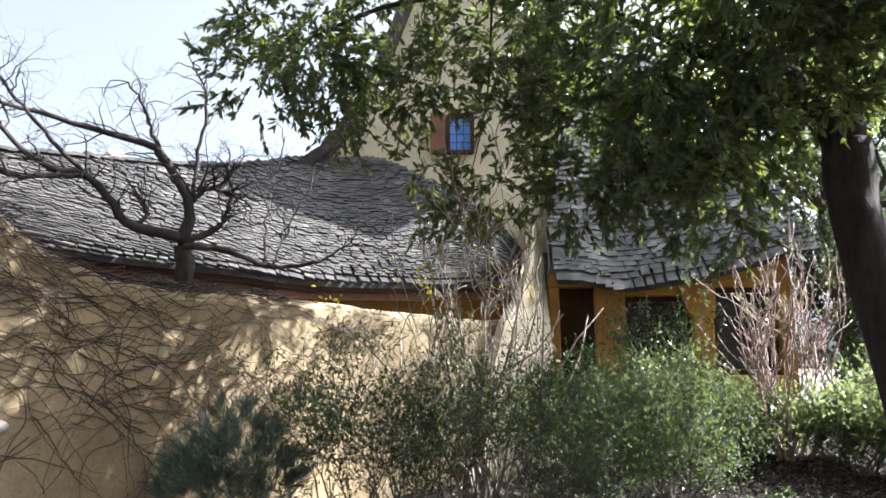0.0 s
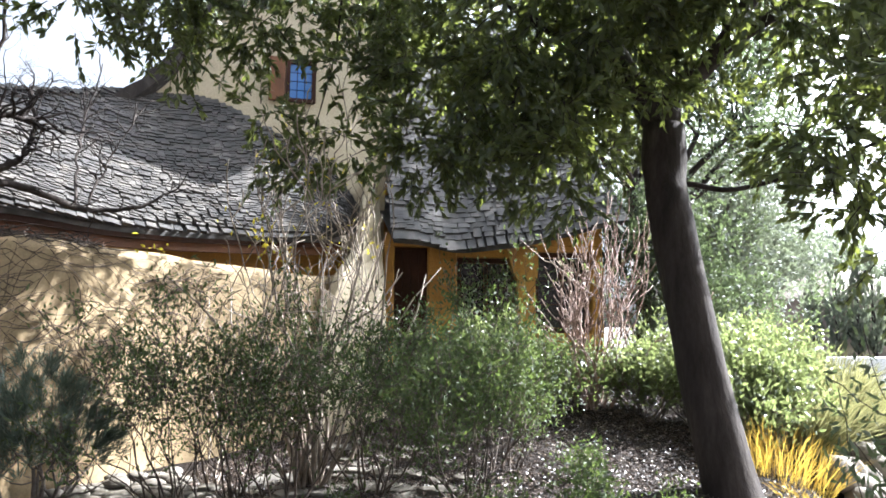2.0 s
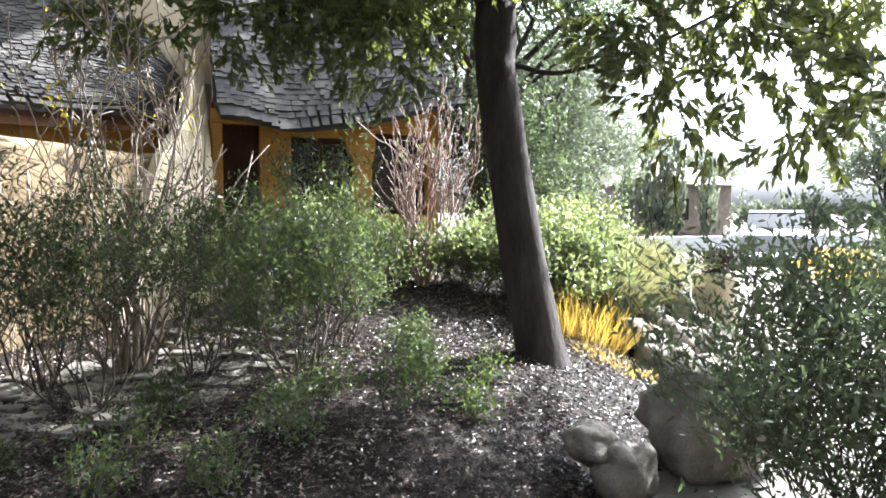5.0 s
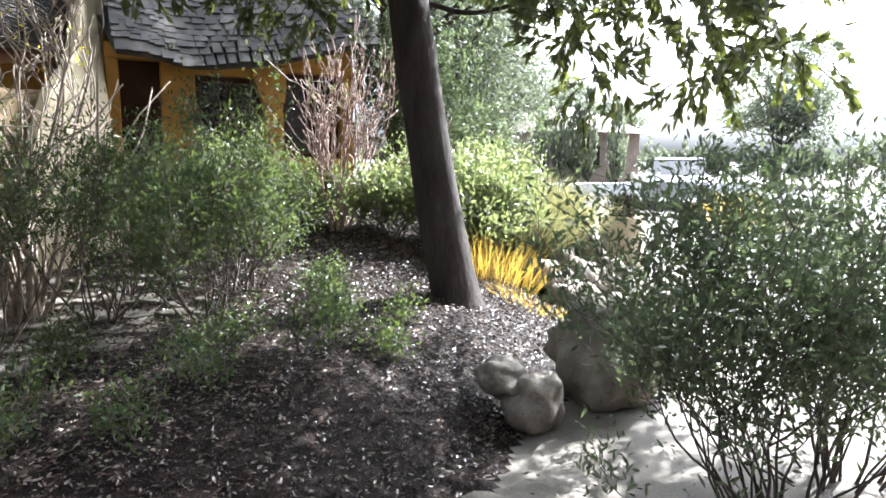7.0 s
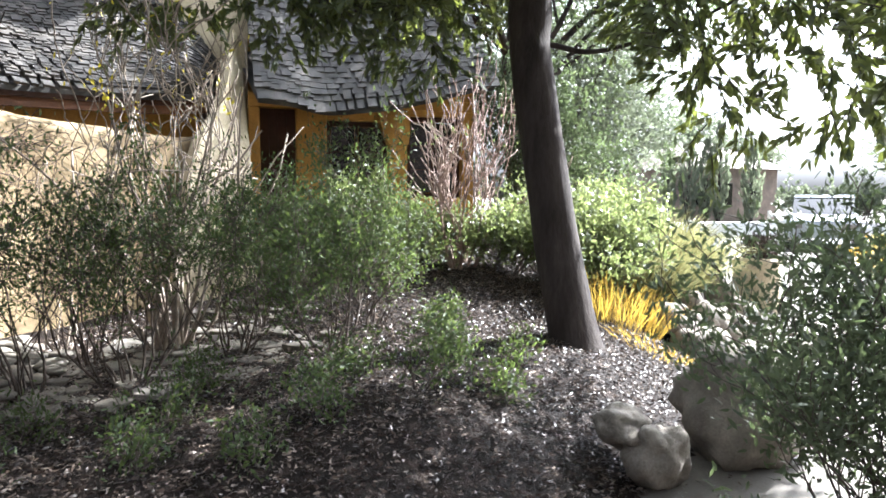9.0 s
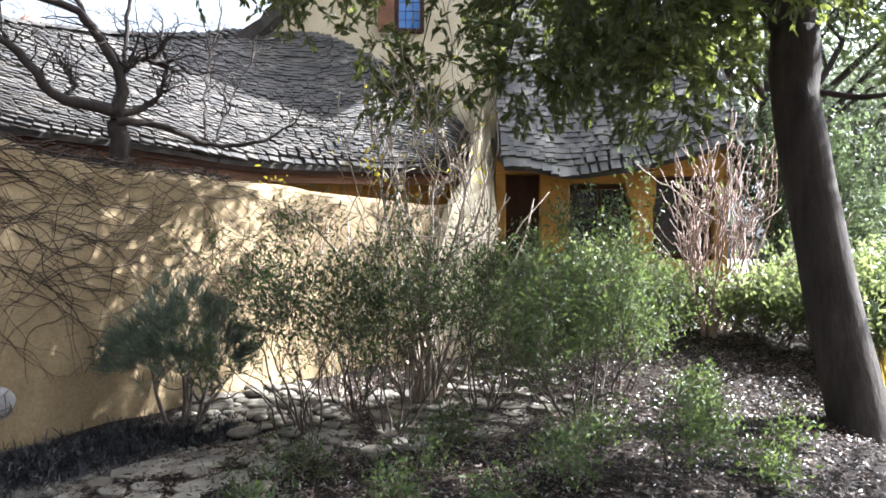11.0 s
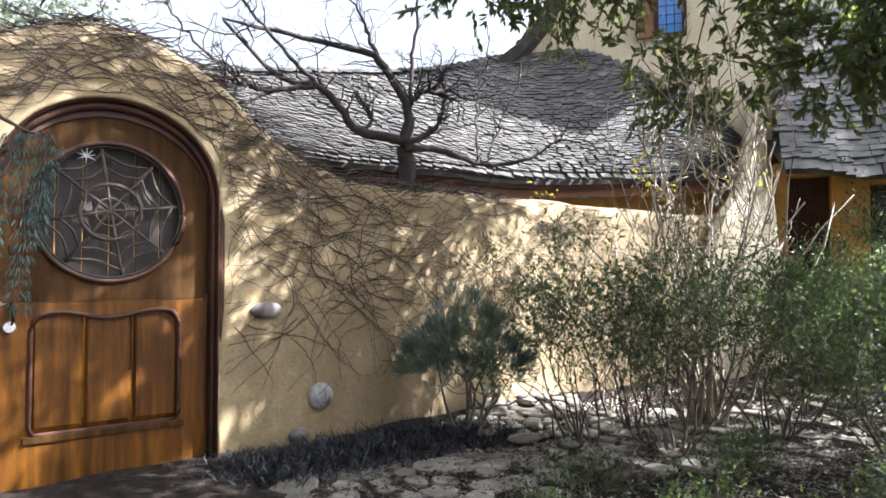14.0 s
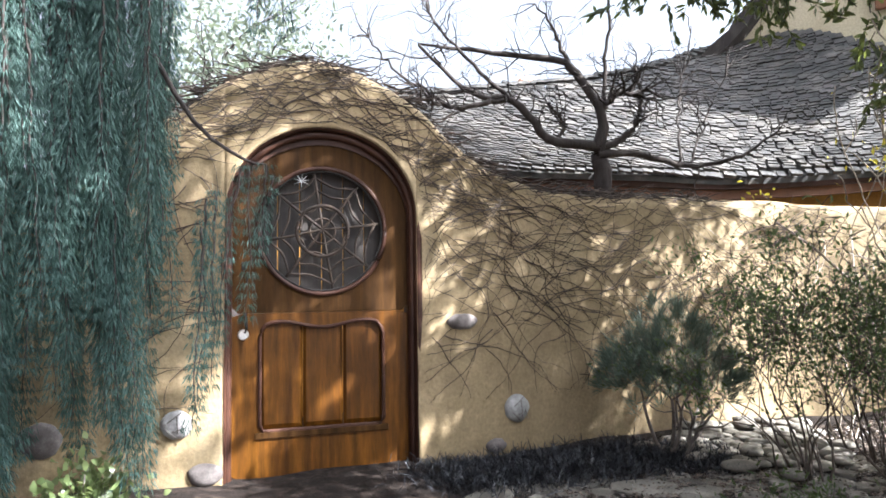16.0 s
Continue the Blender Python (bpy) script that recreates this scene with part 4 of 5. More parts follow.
limbs = [
    ([(2.84, 4.32, 2.85), (2.92, 4.30, 3.2), (3.13, 4.06, 3.45), (3.35, 3.8, 4.0), (3.5, 3.6, 4.8)], 0.11),
    ([(2.84, 4.32, 2.85), (2.54, 4.42, 3.5), (2.36, 4.51, 3.86), (2.0, 4.7, 4.5), (1.5, 4.9, 5.2)], 0.10),
    ([(2.54, 4.42, 3.5), (1.95, 4.5, 3.72), (1.3, 4.62, 4.15), (0.5, 4.8, 4.4), (-0.3, 4.85, 4.35), (-0.9, 4.7, 4.0)], 0.042),
    ([(2.80, 4.25, 2.45), (2.94, 4.2, 2.5), (3.08, 3.98, 2.42), (3.23, 3.74, 2.43), (3.4, 3.3, 2.5), (3.4, 2.6, 2.6)], 0.025),
    ([(2.0, 4.7, 4.5), (1.9, 4.0, 5.5), (1.8, 3.2, 6.3)], 0.045),
    ([(1.9, 4.0, 5.5), (1.4, 3.2, 5.5), (0.9, 2.6, 5.2)], 0.022),
    ([(2.36, 4.51, 3.86), (2.2, 5.2, 4.6), (2.1, 5.9, 5.2)], 0.07),
    ([(3.13, 4.06, 3.45), (3.2, 3.3, 3.5), (3.25, 2.6, 3.3), (3.25, 2.0, 2.9)], 0.05),
    ([(0.5, 4.8, 4.4), (0.45, 4.95, 3.6), (0.3, 5.0, 2.9)], 0.011),
    ([(1.95, 4.5, 3.72), (1.7, 4.4, 3.1), (1.5, 4.3, 2.6)], 0.025),
]
for pts, r in limbs:
    line = smooth_line(pts, 18)
    child_of(tubes("limb", [(line, np.linspace(r, r * 0.35, 18))], BARK, None, "", 8), tree)
# x, y, z, radius, fullness of each bough of leaves; those out of view are added for shade
boughs = [(-1.11, 4.61, 3.98, 0.5, 1), (-1.24, 4.47, 3.46, 0.2, 0.6), (-0.86, 4.67, 3.78, 0.42, 1), (-0.7, 4.81, 3.47, 0.22, 0.7), (-0.51, 4.94, 4.15, 0.55, 1), (-0.33, 4.96, 3.53, 0.33, 0.7),
          (-0.19, 4.98, 3.05, 0.26, 0.5), (0.3, 4.99, 2.76, 0.26, 0.9), (-0.01, 4.99, 3.85, 0.42, 0.8), (0.6, 4.98, 2.88, 0.22, 0.5), (0.41, 4.99, 4.16, 0.55, 0.9), (1.05, 4.72, 4.05, 0.6, 0.9),
          (1.17, 4.49, 3.05, 0.5, 1), (0.99, 4.43, 2.65, 0.3, 0.8), (1.57, 4.39, 3.43, 0.62, 1), (1.49, 4.31, 2.62, 0.38, 0.9), (1.85, 4.18, 2.93, 0.5, 1), (1.93, 4.04, 2.48, 0.3, 0.8),
          (2.19, 4.03, 3.45, 0.65, 1), (2.1, 3.6, 3.7, 0.5, 1), (3.08, 3.2, 2.8, 0.38, 0.8), (3.23, 2.91, 2.5, 0.36, 0.7),
          (3.26, 2.57, 2.6, 0.42, 0.8), (3.22, 2.3, 2.15, 0.28, 0.6), (3.0, 2.86, 2.15, 0.18, 0.5), (3.08, 2.67, 1.86, 0.16, 0.5), (3.27, 2.12, 1.9, 0.2, 0.5), (3.18, 1.69, 1.9, 0.25, 0.5),
          (0.3, 4.8, 5.0, 0.8, 0.7), (1.4, 4.9, 5.2, 0.9, 0.7), (2.2, 5.6, 5.2, 0.9, 0.7), (3.2, 3.8, 4.6, 0.9, 0.7), (2.4, 4.6, 5.6, 1.0, 0.6), (-0.6, 4.6, 4.8, 0.6, 0.7), (3.6, 3.0, 3.9, 0.7, 0.6), (3.3, 5.0, 4.4, 0.8, 0.6),
          (1.2, 5.6, 4.6, 0.7, 0.6), (3.5, 2.2, 3.3, 0.6, 0.6), (0.7, 5.5, 4.3, 0.5, 0.5), (3.9, 3.6, 3.5, 0.7, 1.0), (4.8, 3.4, 3.2, 0.7, 1.0), (4.5, 4.2, 4.1, 0.9, 0.55),
          (4.2, 3.0, 3.4, 0.65, 1.0), (5.0, 4.5, 4.7, 0.9, 0.5), (4.0, 4.6, 4.3, 0.8, 0.55), (4.6, 3.4, 4.3, 0.8, 0.5), (1.6, 6.3, 4.3, 0.7, 0.55), (2.2, 6.1, 4.7, 0.8, 0.55), (0.9, 6.0, 4.7, 0.6, 0.5),
          (1.0, 4.3, 4.6, 0.8, 0.8), (2.0, 4.0, 4.4, 0.8, 0.8), (1.7, 3.7, 3.6, 0.55, 0.7), (2.9, 3.2, 3.8, 0.8, 0.7), (1.5, 5.1, 3.6, 0.6, 0.8), (2.2, 4.9, 3.3, 0.6, 0.8), (0.6, 4.9, 3.5, 0.4, 0.7), (5.3, 3.9, 4.2, 0.9, 0.9), (4.9, 3.0, 3.9, 0.8, 1.0), (5.6, 4.7, 4.8, 0.9, 0.6), (4.3, 2.2, 3.6, 0.7, 0.7), (5.2, 2.6, 4.6, 0.9, 0.6), (2.2, 2.6, 5.2, 0.9, 0.6), (0.8, 3.2, 5.6, 0.9, 0.6), (3.4, 1.6, 4.9, 0.9, 0.6), (3.0, 5.4, 3.5, 0.65, 0.8), (2.7, 3.7, 3.9, 0.6, 1), (2.3, 3.9, 4.2, 0.6, 1), (2.9, 4.3, 3.5, 0.45, 1), (1.7, 4.2, 4.1, 0.55, 1), (2.8, 3.2, 3.5, 0.45, 1), (1.9, 5.8, 3.9, 0.55, 0.8), (5.4, 2.9, 2.95, 0.55, 1), (6.1, 3.2, 3.5, 0.7, 1), (5.8, 2.3, 3.2, 0.6, 1), (1.4, 3.8, 6.2, 1.0, 0.6), (2.6, 5.4, 6.0, 1.0, 0.6), (5.4, 1.7, 3.5, 0.7, 1), (6.2, 2.0, 4.2, 0.8, 1), (4.9, 1.2, 3.1, 0.6, 1), (6.4, 1.3, 3.7, 0.7, 1),
          # high unseen boughs, added only to shade the gate and the cedar
          (1.0, 3.6, 6.0, 0.8, 1.5), (2.1, 2.8, 6.1, 0.8, 1.5), (0.9, 2.5, 5.1, 0.7, 1.6), (2.0, 3.5, 6.9, 0.8, 1.5), (3.0, 2.6, 6.9, 0.7, 1.8), (1.7, 2.4, 5.7, 0.7, 1.6)]
twigs, lb, lw = [], [], []
for x, y, z, r, full in boughs:
    # high boughs are thinned so that sun dapples reach the ground and wall
    full *= (0.2 if x > 2.7 else 0.40) if z > 4.0 and y > 2.3 else 0.52 if x > 3.4 else 0.95
    n = int(full * 560 * r ** 2.2) + 12
    m = max(5, int(30 * r ** 1.6))
    heart = unit(rng.normal(size=(m, 3))) * (rng.uniform(0.2, 1, (m, 1)) ** 0.45) * r
    d = heart[rng.integers(0, m, n)] + rng.normal(size=(n, 3)) * 0.085
    d[:, 2] *= 0.85
    centre = np.array([x, y, z])
    for e in d:
        p = centre + e
        way = unit(e / r + rng.normal(size=3) * 0.5 + np.array([0, 0, -0.25]))
        length = rng.uniform(0.15, 0.30)
        twigs.append((np.array([p, p + way * length * 0.5, p + way * length + np.array([0, 0, -0.02])]), [0.004, 0.003, 0.0015]))
        k = int(rng.integers(12, 20))
        f = rng.uniform(0.05, 1, k)[:, None]
        lb.append(p + way * length * f)
        lw.append(unit(way * 1.0 + rng.normal(size=(k, 3)) * 0.52 + np.array([0, 0, -0.3])))
lb, lw = np.vstack(lb), np.vstack(lw)
child_of(tagged(leaves("crown", lb, lw, rng.uniform(0.055, 0.10, len(lb)), rng.uniform(0.020, 0.034, len(lb)), OAKLEAF, None, "dense glossy dark green leaves"), kind="stuff"), tree)
child_of(tagged(tubes("twigs", twigs, BARK, None, "", 3), kind="stuff"), tree)

# ---- bare tree behind the wall ----
rng = np.random.default_rng(22)
bare = thing("bare_tree", "leafless gnarled grey tree rising behind the garden wall", "tree", (-1.95, 5.15, 0.25))
bare_limbs = [
    ([(-1.93, 5.16, 0.2), (-1.95, 5.15, 1.2), (-1.96, 5.13, 2.18), (-1.99, 5.12, 2.4), (-1.98, 5.07, 2.55)], 0.085, 0.06),
    ([(-1.98, 5.07, 2.5), (-2.24, 4.84, 2.54), (-2.37, 4.71, 2.7), (-2.51, 4.58, 2.87), (-2.65, 4.38, 2.87), (-2.81, 4.27, 3.01), (-2.99, 4.02, 3.26)], 0.045, 0.012),
    ([(-2.51, 4.58, 2.87), (-2.78, 4.17, 2.77), (-2.94, 3.93, 2.83)], 0.024, 0.012),
    ([(-1.97, 5.07, 2.5), (-1.94, 5.09, 2.74), (-2.09, 5.02, 3.06), (-2.25, 4.95, 3.23), (-2.55, 4.68, 3.28), (-2.83, 4.5, 3.32), (-3.11, 4.17, 3.34)], 0.05, 0.010),
    ([(-2.09, 5.02, 3.06), (-2.25, 5.06, 3.32), (-2.33, 5.02, 3.55), (-2.45, 4.96, 3.77)], 0.024, 0.007),
    ([(-1.97, 5.07, 2.48), (-1.77, 5.21, 2.59), (-1.69, 5.29, 2.82), (-1.75, 5.37, 3.19)], 0.036, 0.010),
    ([(-1.97, 5.07, 2.78), (-1.83, 5.13, 2.91), (-1.69, 5.29, 2.94)], 0.026, 0.018),
    ([(-1.97, 5.07, 2.43), (-1.69, 5.29, 2.43), (-1.39, 5.59, 2.35), (-1.02, 5.78, 2.42), (-0.78, 5.93, 2.61)], 0.035, 0.008),
    ([(-2.24, 4.84, 2.54), (-2.22, 4.95, 2.7), (-2.30, 4.9, 2.85)], 0.02, 0.008),
    ([(-2.51, 4.58, 2.87), (-2.75, 4.3, 3.2), (-2.95, 4.15, 3.5), (-3.0, 4.1, 3.8)], 0.018, 0.006),
    ([(-2.78, 4.17, 2.77), (-3.05, 3.85, 3.0), (-3.2, 3.6, 3.3)], 0.014, 0.006),
    ([(-1.94, 5.09, 2.74), (-1.95, 5.2, 3.2), (-1.9, 5.2, 3.7), (-2.0, 5.1, 4.0)], 0.02, 0.006),
    ([(-1.39, 5.59, 2.35), (-1.3, 5.8, 2.8), (-1.15, 5.9, 3.15)], 0.012, 0.005),
    ([(-1.5, 5.7, 2.40), (-1.59, 6.0, 2.9), (-1.59, 6.16, 3.25), (-1.50, 6.2, 3.75)], 0.012, 0.005),
]
fine, tips = [], []
for pts, r0, r1 in bare_limbs:
    line = smooth_line(pts, 20)
    line[1:-1] += rng.normal(size=(18, 3)) * 0.008
    child_of(tubes("limb", [(line, np.linspace(r0, r1, 20) * rng.uniform(0.9, 1.12, 20))], BARK, None, "", 7), bare)
    if line[0][2] > 1:
        for k in range(16):
            i = int(rng.integers(5, 20))
            d = unit(line[i] - line[i - 2])
            grown(line[i], d + rng.normal(size=3) * 0.9 + np.array([0, 0, 0.5]), rng.uniform(0.15, 0.36), max(r1 * 0.7, 0.006), 3, 0.85, 0.0, 0.34, 2, fine, tips, 4, 0.72)
child_of(tagged(tubes("twigs", fine, BARK, None, "tangled bare twigs", 4), kind="stuff"), bare)


# ---- shrubs ----
rng = np.random.default_rng(23)
def shrub(name, label, x, y, tall, spread, stems, leaf_mat, count, size, stem_mat=GREYBARK, depth=2, lean=(0, 0), bare_foot=0.3, group="", stem_r=0.011, leaf_up=0.3, splay=0.5, ratio=0.3, thin=0.002, wild=0.55):
    z = ground_z(x, y) - 0.03
    bush = thing(name, label, "shrub", (x, y, z), group)
    paths, tips, alive = [], [], set()
    for k in range(stems):
        a = rng.uniform(0, 6.28)
        o = rng.uniform(0, 1) ** 0.7
        way = np.array([math.cos(a) * o * splay + lean[0], math.sin(a) * o * splay + lean[1], 1.0])
        foot = (x + math.cos(a) * spread * 0.18 * o, y + math.sin(a) * spread * 0.18 * o, z)
        paths, _ = grown(foot, way, tall * rng.uniform(0.42, 0.62), stem_r * rng.uniform(0.7, 1.2), depth, wild, 0.12, wild * 0.42, 3, None, tips, 6, 0.58)
        reach = 0.7 if tall > 2.55 else tall * 0.75
        kept = []
        for p, r in paths:
            grows = p[-1][2] > p[0][2] - 0.02 and math.hypot(p[-1][0] - x, p[-1][1] - y) < reach
            if not kept or (grows and tuple(np.round(p[0], 5)) in alive):
                kept.append((p, r))
                alive.update(tuple(np.round(q, 5)) for q in p)
        paths = kept
        child_of(tubes("stem", [(p, np.maximum(r * np.linspace(1, 0.65, len(r)), thin)) for p, r in paths], stem_mat, None, "", 4), bush)
    if count:
        tips = [t for t in tips if tuple(np.round(t[0], 5)) in alive]
        p = np.array([t[0] for t in tips])
        d = np.array([t[1] for t in tips])
        ok = p[:, 2] > min(z + tall * bare_foot, p[:, 2].max() - 0.3)
        p, d = p[ok], d[ok]
        i = rng.integers(0, len(p), count)
        base = p[i] + rng.normal(size=(count, 3)) * 0.055
        way = unit(d[i] * 0.6 + rng.normal(size=(count, 3)) * 0.8 + np.array([0, 0, leaf_up]))
        child_of(tagged(leaves("foliage", base, way, size * rng.uniform(0.6, 1.2, count), size * ratio * rng.uniform(0.8, 1.2, count), leaf_mat), kind="stuff"), bush)
    return bush


# umbrella-shaped needle shrub against the wall
pine = thing("needle_shrub", "dark grey-green needle shrub with twisted bare stems by the wall", "shrub", (-1.25, 4.47, 0.22))
paths, tufts = [], []
for k in range(6):
    a = k * 1.05 + 0.3
    grown((-1.25 + 0.04 * math.cos(a), 4.47 + 0.04 * math.sin(a), 0.2), (0.5 * math.cos(a), 0.5 * math.sin(a), 1.0), 0.42, 0.018, 2, 0.55, 0.16, 0.24, 3, paths, tufts, 5, 0.75)
    child_of(tubes("stem", paths, GREYBARK, None, "", 6), pine)
    paths = []
cnt = 300
a, o = rng.uniform(0, 6.28, cnt), rng.uniform(0, 1, cnt) ** 0.5
cz = 0.72 + 0.50 * (1 - o ** 2) * rng.uniform(0.15, 1, cnt) + 0.06 * rng.normal(size=cnt)
centres = np.stack([-1.27 + 0.46 * o * np.cos(a), 4.47 + 0.36 * o * np.sin(a), cz], 1)
k = 22
base = np.repeat(centres, k, axis=0) + rng.normal(size=(cnt * k, 3)) * 0.012
way = np.repeat(unit(np.stack([np.cos(a) * o, np.sin(a) * o, 0.8 + 0 * a], 1)), k, axis=0) + rng.normal(size=(cnt * k, 3)) * 0.42
child_of(tagged(leaves("foliage", base, way, rng.uniform(0.07, 0.15, cnt * k), 0.005, NEEDLE, None, "grey-green needles"), kind="stuff"), pine)

shrub("tall_shrub", "tall sparse shrub of pale crooked twigs against the sunlit wall", 0.34, 5.2, 3.3, 0.9, 24, YELLOWLEAF, 130, 0.05, PALETWIG, 3, (0.03, 0.02), 0.5, stem_r=0.018, splay=0.36, thin=0.0045, wild=0.5)
MIDSHRUBS = ((-0.46, 4.40, 1.45, 17, 2100, 0.045, (-0.14, 0.0), 0.72, "twiggy green shrub beside the flagstone walk"),
             (0.10, 4.25, 1.28, 18, 2500, 0.042, (0, 0), 0.72, "twiggy green shrub on thin dark stems"),
             (-0.15, 4.95, 1.25, 10, 650, 0.042, (0, 0), 0.6, "thin leggy shrub in front of the sunlit wall"),
             (0.74, 4.75, 1.25, 17, 2300, 0.042, (0, 0), 0.68, "dense leafy green shrub behind twigs"),
             (1.36, 4.25, 1.2, 20, 3900, 0.042, (0.02, 0), 0.78, "broad leafy green shrub on dark stems"),
             (1.05, 5.2, 1.2, 14, 2300, 0.042, (0, 0), 0.7, "leafy shrub beside the walk's bend"),
             (1.75, 4.9, 0.95, 15, 2300, 0.042, (0.05, 0), 0.75, "low leafy shrub in the mulch"))
for x, y, tall, stems, cnt, size, lean, splay, text in MIDSHRUBS:
    shrub("twiggy_shrub", text, x, y, tall * 1.05, 0.85, int(stems * 0.72), SHRUBLEAF, int(cnt * 1.7), size, TWIG, 3, lean, 0.22, "shrubs in the mulch bed", splay=splay, ratio=0.28, thin=0.0019, stem_r=0.0085)
shrub("sapling", "thin sapling of a few crooked stems in the mulch", 1.52, 3.25, 0.75, 0.4, 5, SHRUBLEAF, 609, 0.045, DARKTWIG, 1, (0, 0), 0.35, splay=0.45, stem_r=0.008)
for x, y, tall, cnt in ((-0.35, 3.55, 0.3, 500), (0.55, 3.9, 0.3, 500), (1.05, 3.6, 0.28, 400), (1.95, 3.7, 0.3, 700), (2.2, 4.5, 0.3, 600), (2.0, 3.15, 0.25, 420), (0.1, 3.05, 0.3, 420), (0.6, 2.85, 0.26, 360), (-0.5, 3.05, 0.26, 320), (0.95, 3.1, 0.34, 420), (1.35, 3.7, 0.3, 420), (0.25, 3.6, 0.34, 420), (2.35, 3.55, 0.2, 260)):
    shrub("groundcover", "low green groundcover plant in the mulch", x, y, tall, 0.5, 7, SHRUBLEAF, cnt, 0.04, GREYBARK, 1, (0, 0), 0.1, "groundcover plants", stem_r=0.005, splay=1.3)
shrub("bare_shrub", "vase-shaped bare shrub of reddish pale twigs below the cottage window", 3.05, 6.0, 1.8, 0.9, 22, BRIGHTLEAF, 90, 0.06, REDTWIG, 2, (0, 0), 0.6, stem_r=0.016, splay=0.55, thin=0.005, wild=0.36)
for x, y, tall, spread, cnt, mat in ((2.2, 6.75, 0.85, 0.9, 3000, BRIGHTLEAF), (2.75, 6.15, 0.7, 0.9, 3200, BRIGHTLEAF), (3.45, 5.75, 0.75, 0.9, 3200, BRIGHTLEAF), (3.95, 5.65, 0.95, 0.9, 3400, BRIGHTLEAF), (4.4, 5.35, 0.95, 0.9, 3200, BRIGHTLEAF), (1.5, 6.3, 0.9, 0.9, 2800, SHRUBLEAF), (4.9, 5.8, 0.9, 0.8, 2300, BRIGHTLEAF), (5.2, 6.3, 0.95, 0.8, 2300, BRIGHTLEAF), (4.1, 5.05, 0.8, 0.8, 2600, BRIGHTLEAF), (2.35, 6.35, 0.6, 0.8, 2400, BRIGHTLEAF)):
    shrub("leafy_bush", "bright sunlit green leafy bush before the cottage", x, y, tall, spread, 16, mat, cnt, 0.065, GREYBARK, 2, (0, 0), 0.1, "bushes before the cottage", splay=0.85, ratio=0.36)
shrub("window_climber", "dark green leafy climber in front of the cottage window", 2.45, 7.55, 1.75, 0.5, 7, SHRUBLEAF, 900, 0.07, GREYBARK, 2, (0, 0), 0.2, splay=0.2)
shrub("yellow_shrub", "thin stems with a few yellow leaves by the wall", -0.35, 5.35, 2.45, 0.3, 4, YELLOWLEAF, 45, 0.06, PALETWIG, 1, (0, 0), 0.72, stem_r=0.008, splay=0.10)
front = shrub("path_shrub", "large airy green shrub with narrow leaves beside the path", 2.68, 1.28, 1.5, 1.0, 24, GREYLEAF, 10500, 0.05, DARKTWIG, 2, (-0.03, 0.04), 0.02, splay=0.85, ratio=0.26, stem_r=0.008)
shrub("path_shrub", "large airy green shrub with narrow leaves overhanging the path", 3.2, 1.3, 1.6, 1.0, 20, GREYLEAF, 11000, 0.05, DARKTWIG, 2, (0.0, 0.0), 0.02, splay=0.75, ratio=0.26, stem_r=0.008)


def grass(name, label, x, y, n, reach, tall, mat, width=0.007, curl=0.35, splay=0.5, z=None):
    a, o = rng.uniform(0, 6.28, n), rng.uniform(0, 1, n) ** 0.5
    px, py = x + reach[0] * o * np.cos(a), y + reach[1] * o * np.sin(a)
    base = np.stack([px, py, height(px, py) if z is None else np.full(n, z)], 1)
    way = np.stack([np.cos(a) * splay * o, np.sin(a) * splay * o, np.ones(n)], 1) + rng.normal(size=(n, 3)) * 0.18
    ob = leaves(name, base, way, tall * rng.uniform(0.5, 1.1, n), width, mat, None, "", 0.2, curl)
    return tagged(ob, label, "grass", kind="stuff")


grass("golden_grass", "golden orange ornamental grass beside the tree trunk", 3.85, 4.5, 340, (0.42, 0.2), 0.60, GOLDGRASS, 0.006, 0.25, 0.45)
grass("golden_grass", "yellow-green grass fringe in the sun", 4.0, 4.15, 260, (0.5, 0.22), 0.12, GOLDGRASS, 0.007, 0.3, 0.8)
grass("pampas_grass", "pale feathery grass clump above the rock bank", 4.75, 5.35, 2600, (0.34, 0.24), 1.2, PALEGRASS, 0.009, 0.4, 0.5)
grass("pampas_grass", "pale feathery grass clump in full sun", 5.45, 5.65, 2600, (0.36, 0.26), 1.25, PALEGRASS, 0.009, 0.4, 0.5)
grass("green_grass", "tuft of fresh green strap leaves", 3.0, 6.35, 160, (0.25, 0.2), 0.4, BRIGHTLEAF, 0.02, 0.5, 0.7)
dark_strip = []
for f in np.linspace(0, 1, 9):
    x, y = -2.28 + 1.0 * f, 3.42 + 1.22 * f
    dark_strip.append((x, y))
px = np.concatenate([np.full(1500, x + 0.1) for x, y in dark_strip]) + rng.normal(size=13500) * 0.17
py = np.concatenate([np.full(1500, y - 0.06) for x, y in dark_strip]) + rng.normal(size=13500) * 0.15
base = np.stack([px, py, height(px, py)], 1)
tagged(leaves("black_grass", base, rng.normal(size=(13500, 3)) * 0.6 + [0, 0, 1.0], rng.uniform(0.08, 0.2, 13500), 0.006, BLACKGRASS, None, "", 0.2, 0.4), "low strip of black grass along the wall's foot", "grass", kind="stuff")
